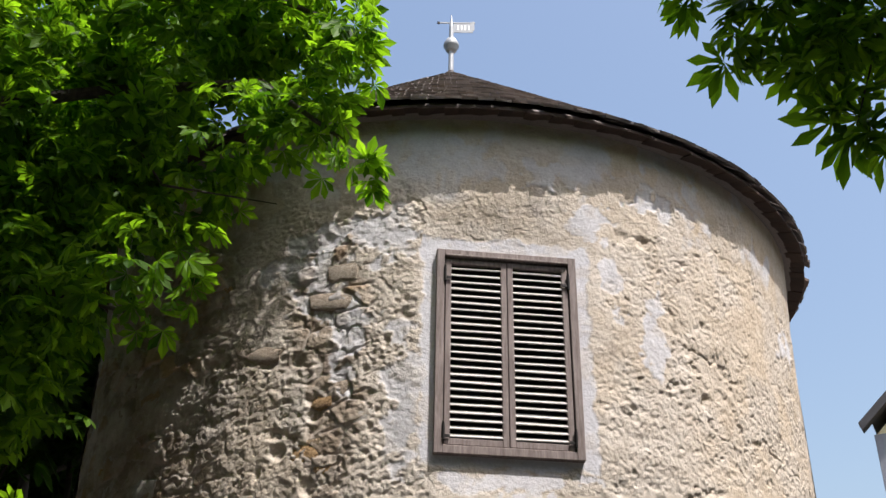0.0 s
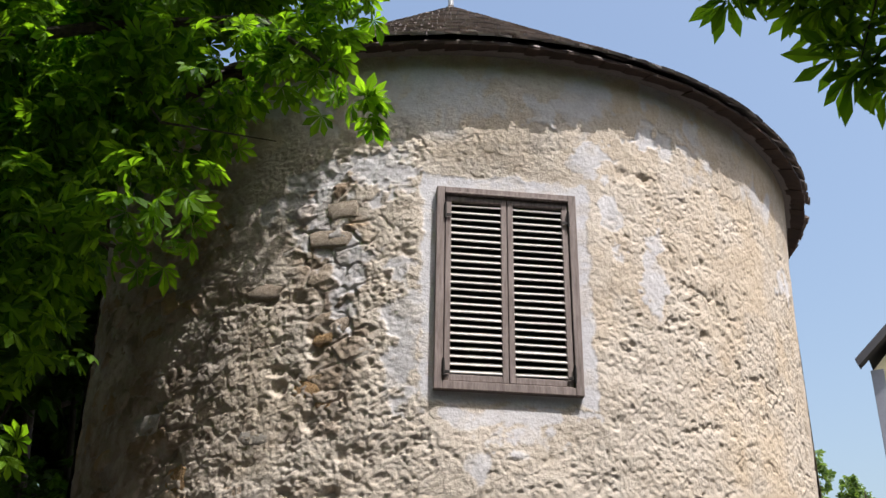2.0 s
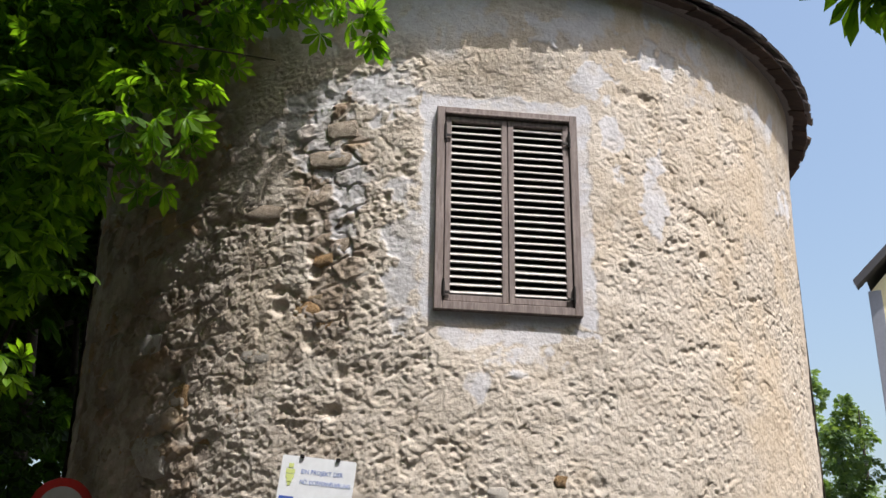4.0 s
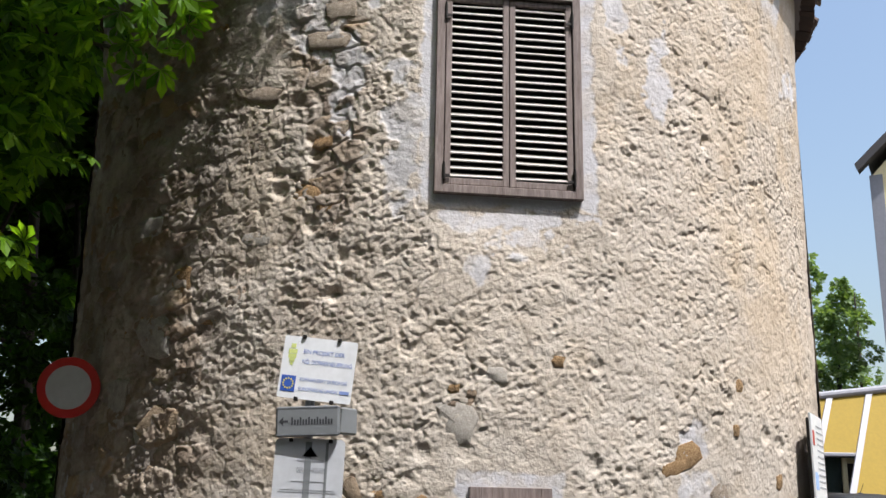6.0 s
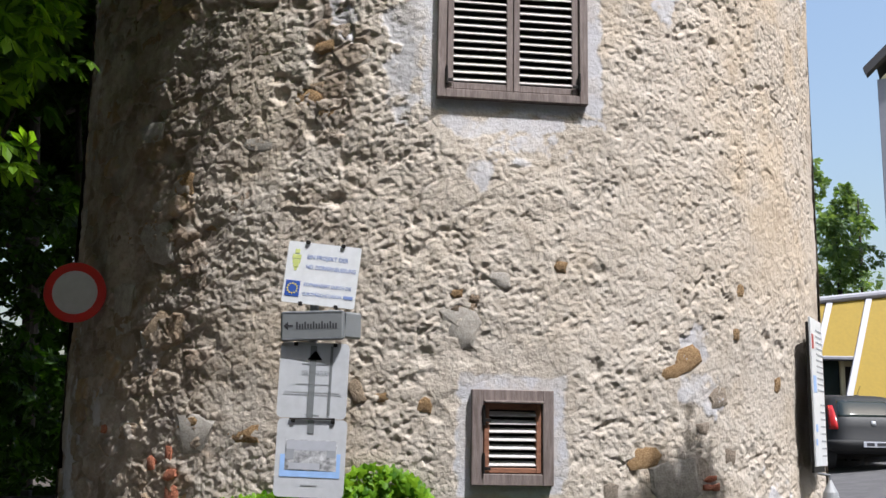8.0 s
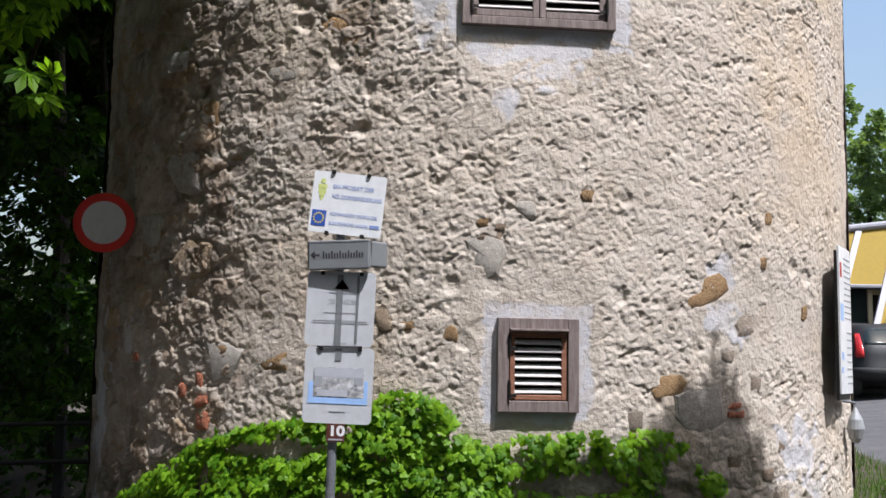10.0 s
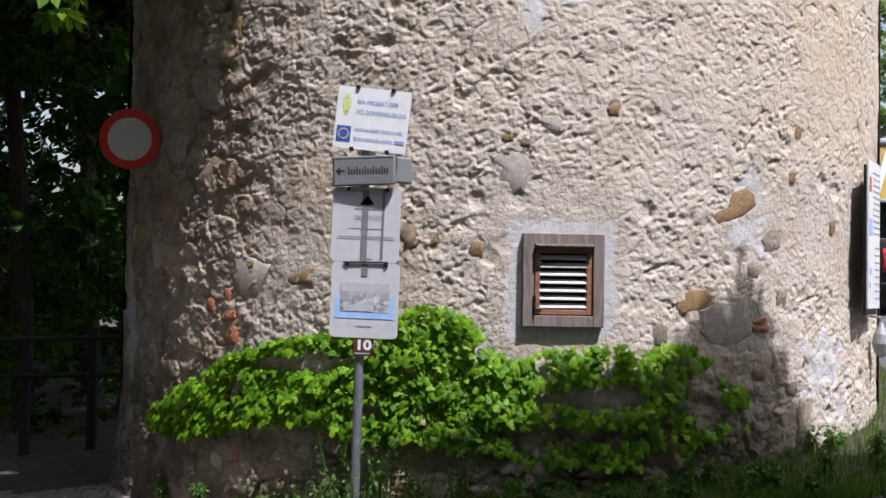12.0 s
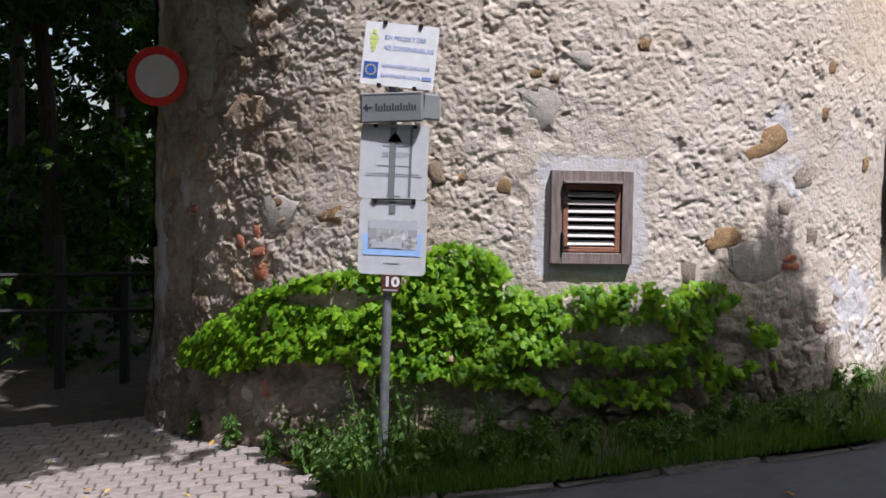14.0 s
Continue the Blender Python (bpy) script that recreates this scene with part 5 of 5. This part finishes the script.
for x, y, h in ((-1.25, 6.55, 0.45), (-1.0, 6.35, 0.62), (-0.8, 6.3, 0.55), (-0.62, 6.42, 0.7), (-0.4, 6.35, 0.6), (-0.2, 6.5, 0.66), (-0.95, 6.65, 0.75), (-0.7, 6.75, 0.8), (-0.45, 6.7, 0.6), (-0.1, 6.35, 0.4), (0.2, 6.45, 0.42), (0.45, 6.6, 0.4), (-1.45, 6.95, 0.35), (0.8, 6.75, 0.38), (1.3, 6.9, 0.4), (1.8, 7.1, 0.4), (2.3, 7.3, 0.45), (-1.75, 7.35, 0.25), (-2.2, 7.85, 0.28), (-2.6, 8.3, 0.26), (-2.95, 8.85, 0.3), (2.8, 7.75, 0.4), (-1.15, 6.25, 0.3)):
    weed(x, y, h * (0.85 if x < 0 else 0.6), 1)
for x, y, z in on_verge(120):
    if y < 9.5 and x > -2.6:
        weed(x, y, rng.uniform(0.14, 0.3), 2)

n_ = 90
p = np.stack([rng.uniform(-5, 1.5, n_), rng.uniform(5.7, 8.6, n_)], -1)
p = p[(p[:, 0] < -1.5) | (p[:, 1] < 6.1)]
p = np.concatenate([p, np.stack([rng.uniform(-2.9, -1.2, 26), np.zeros(26)], -1)])
p[-26:, 1] = np.interp(-p[-26:, 0], [1.2, 1.98, 2.75, 3.6], [6.75, 7.9, 8.7, 10]) - 0.05 + rng.normal(0, 0.08, 26)
pz = ground_z(p[:, 0], p[:, 1]) + 0.025
tagged(scatter("fallen_leaves", SPEAR, np.concatenate([p, pz[:, None]], -1), turns(len(p), None, 0.25, 0.0), rng.uniform(0.05, 0.11, len(p)), M["fallen"]), "dry yellow leaves on the paving", "fallen leaves", kind="stuff")

# ---- street side: yellow building, house, car, fence, trees ----
yb = thing("yellow_building", "low building with sloping bright yellow panels and white strips", "building", (8.6, 24.0, zg(8.6, 24)))
zb = zg(8.6, 24)


def slab(quad, thick, name, material, parent, label=""):
    """A plate with the four given corners, thick towards +y."""
    bm = bmesh.new()
    a = [bm.verts.new(c) for c in quad]
    b = [bm.verts.new((c[0], c[1] + thick, c[2])) for c in quad]
    bm.faces.new(a)
    bm.faces.new(b[::-1])
    for i in range(4):
        j = (i + 1) % 4
        bm.faces.new((a[j], a[i], b[i], b[j]))
    bmesh.ops.recalc_face_normals(bm, faces=bm.faces)
    return part(name, bm, material, parent, label)


def slant(q, z=None, out=0.0):
    """A point on strip q of the sloping front: its top end, or the point at height z."""
    x = 0.39 + 0.92 * q
    top = 5.03 + 0.12 * (x - 0.1)
    z = top if z is None else z
    return (x - 0.44 * (top - z), -0.5 * (top - z) - out, z - zb)


for q in range(-3, 6):
    low = 3.72 if q < 1 else 2.0
    a, b, c, d = slant(q, low), slant(q + 1, low), slant(q + 1), slant(q)
    slab([a, b, c, d], 0.08, "panel", M["yellow_panel"], yb)
    a, b = slant(q, low, 0.05), slant(q, None, 0.05)
    slab([(a[0] - 0.07, a[1], a[2]), (a[0] + 0.07, a[1], a[2]), (b[0] + 0.07, b[1], b[2]), (b[0] - 0.07, b[1], b[2])], 0.07, "strip", M["white_trim"], yb)
    if q < 1:
        part("pane", box((a[0] + 0.16, -0.46, 2.3 - zb), (a[0] + 0.56, -0.42, 3.66 - zb)), M["glass"], yb)
        bm = bmesh.new()
        cuboid(bm, (a[0] + 0.58, -0.5, 2.3 - zb), (a[0] + 0.68, -0.40, 3.64 - zb), None, 0.01)
        cuboid(bm, (a[0] + 0.68, -0.49, 3.52 - zb), (a[0] + 0.94, -0.40, 3.64 - zb), None, 0.01)
        part("window_frame", bm, M["cream"], yb, "cream window frame")
e0, e1 = slant(-3), slant(6)
bm = bmesh.new()
tube(bm, [(e0[0], -0.02, e0[2] + 0.04), (e1[0], -0.02, e1[2] + 0.04)], [0.09, 0.09], 10)
part("ridge_rail", bm, M["white_trim"], yb, "pale grey rounded ridge capping")
part("sill", box((-3.6, -0.76, 3.64 - zb), (0.68, -0.60, 3.73 - zb), 0.02), M["white_trim"], yb)
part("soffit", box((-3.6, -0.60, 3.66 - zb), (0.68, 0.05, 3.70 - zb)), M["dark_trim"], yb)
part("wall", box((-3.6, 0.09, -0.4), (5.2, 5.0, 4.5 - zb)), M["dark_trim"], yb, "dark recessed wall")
fence = thing("fence", "dark grey slatted fence before the yellow building", "fence", (8.0, 22.2, zg(8, 22.2)))
for q in range(10):
    part("slat", box((-1.2, -0.02, 0.05 + 0.15 * q), (0.87, 0.02, 0.17 + 0.15 * q), 0.004), M["dark_trim"], fence)
for x in (-1.15, -0.15, 0.82):
    part("post", box((x - 0.04, 0.025, -0.1), (x + 0.04, 0.1, 1.54), 0.004), M["dark_trim"], fence)

hs = thing("house", "tall cream-rendered house with a dark overhanging roof", "house", (11.75, 27.0, zg(11.75, 27)), rz=-27)
hz = zg(11.75, 27)
part("wall", box((0.32, 0, -0.5), (9, 9, 11.6 - hz)), M["cream"], hs)
part("corner_strip", box((-0.02, -0.03, -0.5), (0.316, 9, 11.6 - hz), 0.01), M["white_trim"], hs, "pale grey corner strip")
slab([(-0.26, -0.40, 11.66 - hz), (4.6, -0.40, 16.2 - hz), (4.6, -0.40, 16.45 - hz), (-0.34, -0.40, 11.86 - hz)], 0.36, "barge_board", M["dark_trim"], hs, "dark brown roof edge")
slab([(4.6, -0.40, 16.2 - hz), (9.6, -0.40, 11.5 - hz), (9.7, -0.40, 11.75 - hz), (4.6, -0.40, 16.45 - hz)], 0.36, "barge_board", M["dark_trim"], hs, "dark brown roof edge")
slab([(-0.02, -0.03, 11.95 - hz), (4.6, -0.03, 16.2 - hz), (4.6, -0.03, 16.4 - hz), (-0.02, -0.03, 12.15 - hz)], 9, "roof", M["dark_trim"], hs)
slab([(4.6, -0.03, 16.2 - hz), (9.2, -0.03, 11.9 - hz), (9.2, -0.03, 12.1 - hz), (4.6, -0.03, 16.4 - hz)], 9, "roof", M["dark_trim"], hs)
slab([(0.0, 0.02, 11.55 - hz), (9.0, 0.02, 11.55 - hz), (4.7, 0.02, 16.2 - hz), (4.5, 0.02, 16.2 - hz)], 8.9, "gable", M["cream"], hs)
part("ledge", box((-0.25, -0.4, 5.02 - hz), (3, -0.031, 5.17 - hz), 0.01), M["dark_trim"], hs)

cz = zg(8.36, 21.0)
car = thing("car", "small dark hatchback parked with its rear to the street", "car", (8.45, 20.5, cz))
# height: half width, rear end, front end, corner radius
SHELL = ((0.31, 0.72, 0.14, 3.70, 0.25), (0.38, 0.80, 0.03, 3.82, 0.30), (0.52, 0.83, -0.02, 3.86, 0.34), (0.60, 0.82, 0.02, 3.84, 0.34), (0.82, 0.82, 0.05, 3.70, 0.34), (0.96, 0.80, 0.09, 3.30, 0.34),
         (1.02, 0.775, 0.13, 2.70, 0.32), (1.20, 0.70, 0.27, 2.35, 0.30), (1.36, 0.63, 0.42, 2.05, 0.28), (1.44, 0.55, 0.58, 1.85, 0.28), (1.47, 0.42, 0.78, 1.65, 0.25))


def shell(z, u, off=0.0):
    """A point on the car's skin at height z; u runs round it from the middle of the rear."""
    zs_ = [r[0] for r in SHELL]
    w, y0, y1, r = (float(np.interp(z, zs_, [q[i] for q in SHELL])) for i in (1, 2, 3, 4))
    w, y0, y1 = w + off, y0 - off, y1 + off
    n_side = abs(u)
    sgn = 1 if u >= 0 else -1
    flat_, bend, side_ = w - r, r * math.pi / 2, (y1 - y0) - 2 * r
    if n_side < flat_:
        return (sgn * n_side, y0, z)
    if n_side < flat_ + bend:
        a = (n_side - flat_) / r
        return (sgn * (w - r + r * math.sin(a)), y0 + r - r * math.cos(a), z)
    if n_side < flat_ + bend + side_:
        return (sgn * w, y0 + r + n_side - flat_ - bend, z)
    a = min((n_side - flat_ - bend - side_) / r, math.pi / 2)
    return (sgn * (w - r + r * math.cos(a)), y1 - r + r * math.sin(a), z)


def skin(name, z0, z1, u0, u1, material, off, label="", nz=6, nu=10, slope=0.0):
    """A patch of the car's skin, set proud of it; slope narrows it upwards."""
    bm = bmesh.new()
    g = []
    for i in range(nz + 1):
        z = z0 + (z1 - z0) * i / nz
        k_ = slope * i / nz
        g.append([bm.verts.new(shell(z, u0 + k_ + (u1 - k_ * (1 if u0 < 0 else 0) - u0 - k_ * (1 if u0 < 0 else 0)) * j / nu, off)) for j in range(nu + 1)])
    for i in range(nz):
        for j in range(nu):
            bm.faces.new((g[i][j], g[i][j + 1], g[i + 1][j + 1], g[i + 1][j]))
    bmesh.ops.recalc_face_normals(bm, faces=bm.faces)
    bmesh.ops.solidify(bm, geom=bm.faces[:], thickness=0.012)
    for f in bm.faces:
        f.smooth = True
    return part(name, bm, material, car, label)


bm = bmesh.new()
loops_ = []
for z, w, y0, y1, r in SHELL:
    total = (w - r) + r * math.pi + (y1 - y0) - 2 * r
    half = [shell(z, total * i / 24) for i in range(25)]
    loops_.append([bm.verts.new(p_) for p_ in half] + [bm.verts.new((-p_[0], p_[1], p_[2])) for p_ in half[:0:-1]])
for a, b in zip(loops_, loops_[1:]):
    for i in range(len(a)):
        j = (i + 1) % len(a)
        bm.faces.new((a[i], a[j], b[j], b[i]))
bm.faces.new(loops_[0][::-1])
bm.faces.new(loops_[-1])
bmesh.ops.recalc_face_normals(bm, faces=bm.faces)
for f in bm.faces:
    f.smooth = True
part("body", bm, M["car_paint"], car)
skin("rear_window", 1.03, 1.37, -0.66, 0.66, M["glass"], 0.006, slope=0.08)
skin("bumper", 0.36, 0.58, -1.1, 1.1, M["rubber"], 0.02, "dull black bumper", 4, 16)
skin("emblem", 0.86, 0.95, -0.045, 0.045, M["zinc"], 0.012, "small round metal badge", 2, 2)
pl_ = part("plate", box((-0.26, -0.045, 0.44), (0.26, -0.032, 0.55), 0.004), M["plate"], car)
bars(pl_, [(-0.2, 0.465, -0.05, 0.525), (0.0, 0.465, 0.2, 0.525)], M["ink"], -0.048)
bm = bmesh.new()
tube(bm, [(0.0, 0.85, 1.46), (0.0, 0.62, 1.66)], [0.006, 0.003], 6)
part("aerial", bm, M["rubber"], car)
for sd in (-1, 1):
    skin("tail_light", 0.78, 1.26, sd * 0.70, sd * 0.90, M["tail_red"], 0.010, nz=5, nu=3)
    skin("side_window", 1.04, 1.36, sd * 1.15, sd * 2.35, M["glass"], 0.004, nz=5, nu=6)
    for y in (0.62, 3.1):
        bm = spin([(0.2, -0.09), (0.29, -0.09), (0.305, -0.06), (0.305, 0.06), (0.29, 0.09), (0.2, 0.09)], 24)
        bmesh.ops.transform(bm, matrix=pose(sd * 0.74, y, 0.305, 0, 90, 0), verts=bm.verts)
        wh = part("wheel", bm, M["rubber"], car)
        bm = spin([(0.05, -0.095), (0.19, -0.092), (0.19, 0.092), (0.05, 0.095)], 16)
        bmesh.ops.transform(bm, matrix=pose(sd * 0.74, y, 0.305, 0, 90, 0), verts=bm.verts)
        part("rim", bm, M["galv"], wh)
for i, (x, y, h) in enumerate(((11.9, 33, 9.6), (13.3, 34.5, 8.2), (10.4, 36, 6.5), (15.5, 38, 9.0))):
    z0 = zg(x, y) - 0.1
    clumps = [((x + rng.normal(0, 0.7 * (1.2 - f)), y + rng.normal(0, 0.7), z0 + h * f), (1.0 * (1.25 - f), 0.9 * (1.25 - f), 0.45), 60) for f in np.linspace(0.15, 1.0, 20)]
    tree("garden_tree", "light green leafy garden tree behind the yellow building", [((x, y, z0), 0.16), ((x, y, z0 + h * 0.5), 0.1), ((x, y, z0 + h), 0.02)], [], clumps, HAND5, (0.14, 0.28), M["far_leaf"])

# ---- paving, laid last ----
paving = thing("paving", "grey interlocking concrete pavers with scattered leaves", "paving", kind="structure")
xs_, ys_ = np.meshgrid(np.linspace(-9, -0.6, 60), np.linspace(2, 11, 60), indexing="ij")
hang(grid_mesh("bed", np.stack([xs_, ys_, ground_z(xs_, ys_) - 0.022], -1), M["soil"]), paving)


def stone_block(wx, wy):
    bm = bmesh.new()
    c = 0.026
    out = [(-wx / 2, -wy * 0.28), (-wx / 2 + c, -wy / 2), (-wx * 0.1, -wy / 2 + 0.008), (wx / 2 - c, -wy / 2), (wx / 2, -wy * 0.28), (wx / 2, wy * 0.28), (wx / 2 - c, wy / 2), (wx * 0.1, wy / 2 - 0.008), (-wx / 2 + c, wy / 2), (-wx / 2, wy * 0.28)]
    top = [bm.verts.new((x * 0.955, y * 0.93, 0.0)) for x, y in out]
    mid = [bm.verts.new((x, y, -0.007)) for x, y in out]
    low = [bm.verts.new((x, y, -0.05)) for x, y in out]
    bm.faces.new(top)
    for a, b in ((mid, top), (low, mid)):
        for i in range(len(out)):
            j = (i + 1) % len(out)
            bm.faces.new((a[i], a[j], b[j], b[i]))
    return bm


PW, PD = 0.17, 0.205
bm = stone_block(PW - 0.012, PD - 0.012)
bm.normal_update()
block = bpy.data.meshes.new("paver")
bm.to_mesh(block)
block.materials.append(M["paver"])
tv = np.array([tuple(v.co) for v in bm.verts])
tf = [tuple(v.index for v in f.verts) for f in bm.faces]
bm.free()
edge_x = np.array([-6, -3.62, -2.75, -1.98, -1.3, -1.1, -1.0])
edge_y = np.array([10.4, 10.1, 8.75, 7.95, 6.85, 6.35, 6.12])
spots = []
for j in range(75):
    for i in range(60):
        u, v = i * PW + (j % 2) * PW / 2 - 5.2, j * PD - 4.6
        x, y = -3.2 + u * math.cos(0.2) - v * math.sin(0.2), 7.2 + u * math.sin(0.2) + v * math.cos(0.2)
        if -6.5 < x < -1.0 and 3.8 < y < 9.4 and y < np.interp(x, edge_x, edge_y) - 0.03:
            spots.append((x, y))
spots.sort(key=lambda q: (q[0] + 2.2) ** 2 + (q[1] - 7.0) ** 2)
tiltx, tilty = math.degrees(math.atan(0.025)), -math.degrees(math.atan(0.1))
rest_v, rest_f = [], []
for i, (x, y) in enumerate(spots):
    m = pose(x, y, float(ground_z(x, y)) + rng.normal(0, 0.0015), tiltx + rng.normal(0, 0.5), tilty + rng.normal(0, 0.5), math.degrees(0.2) + rng.normal(0, 0.4))
    if i < 298:
        ob = new("paver", block)
        ob.parent = paving
        ob.matrix_basis = m
    else:
        base = len(rest_v)
        rest_v += [tuple(m @ Vector(c)) for c in tv]
        rest_f += [tuple(q + base for q in f) for f in tf]
me = bpy.data.meshes.new("paver_field")
me.from_pydata(rest_v, [], rest_f)
me.materials.append(M["paver_bulk"])
ob = new("paver_field", me)
ob.parent = paving
tagged(ob, "more grey concrete pavers", kind="stuff")
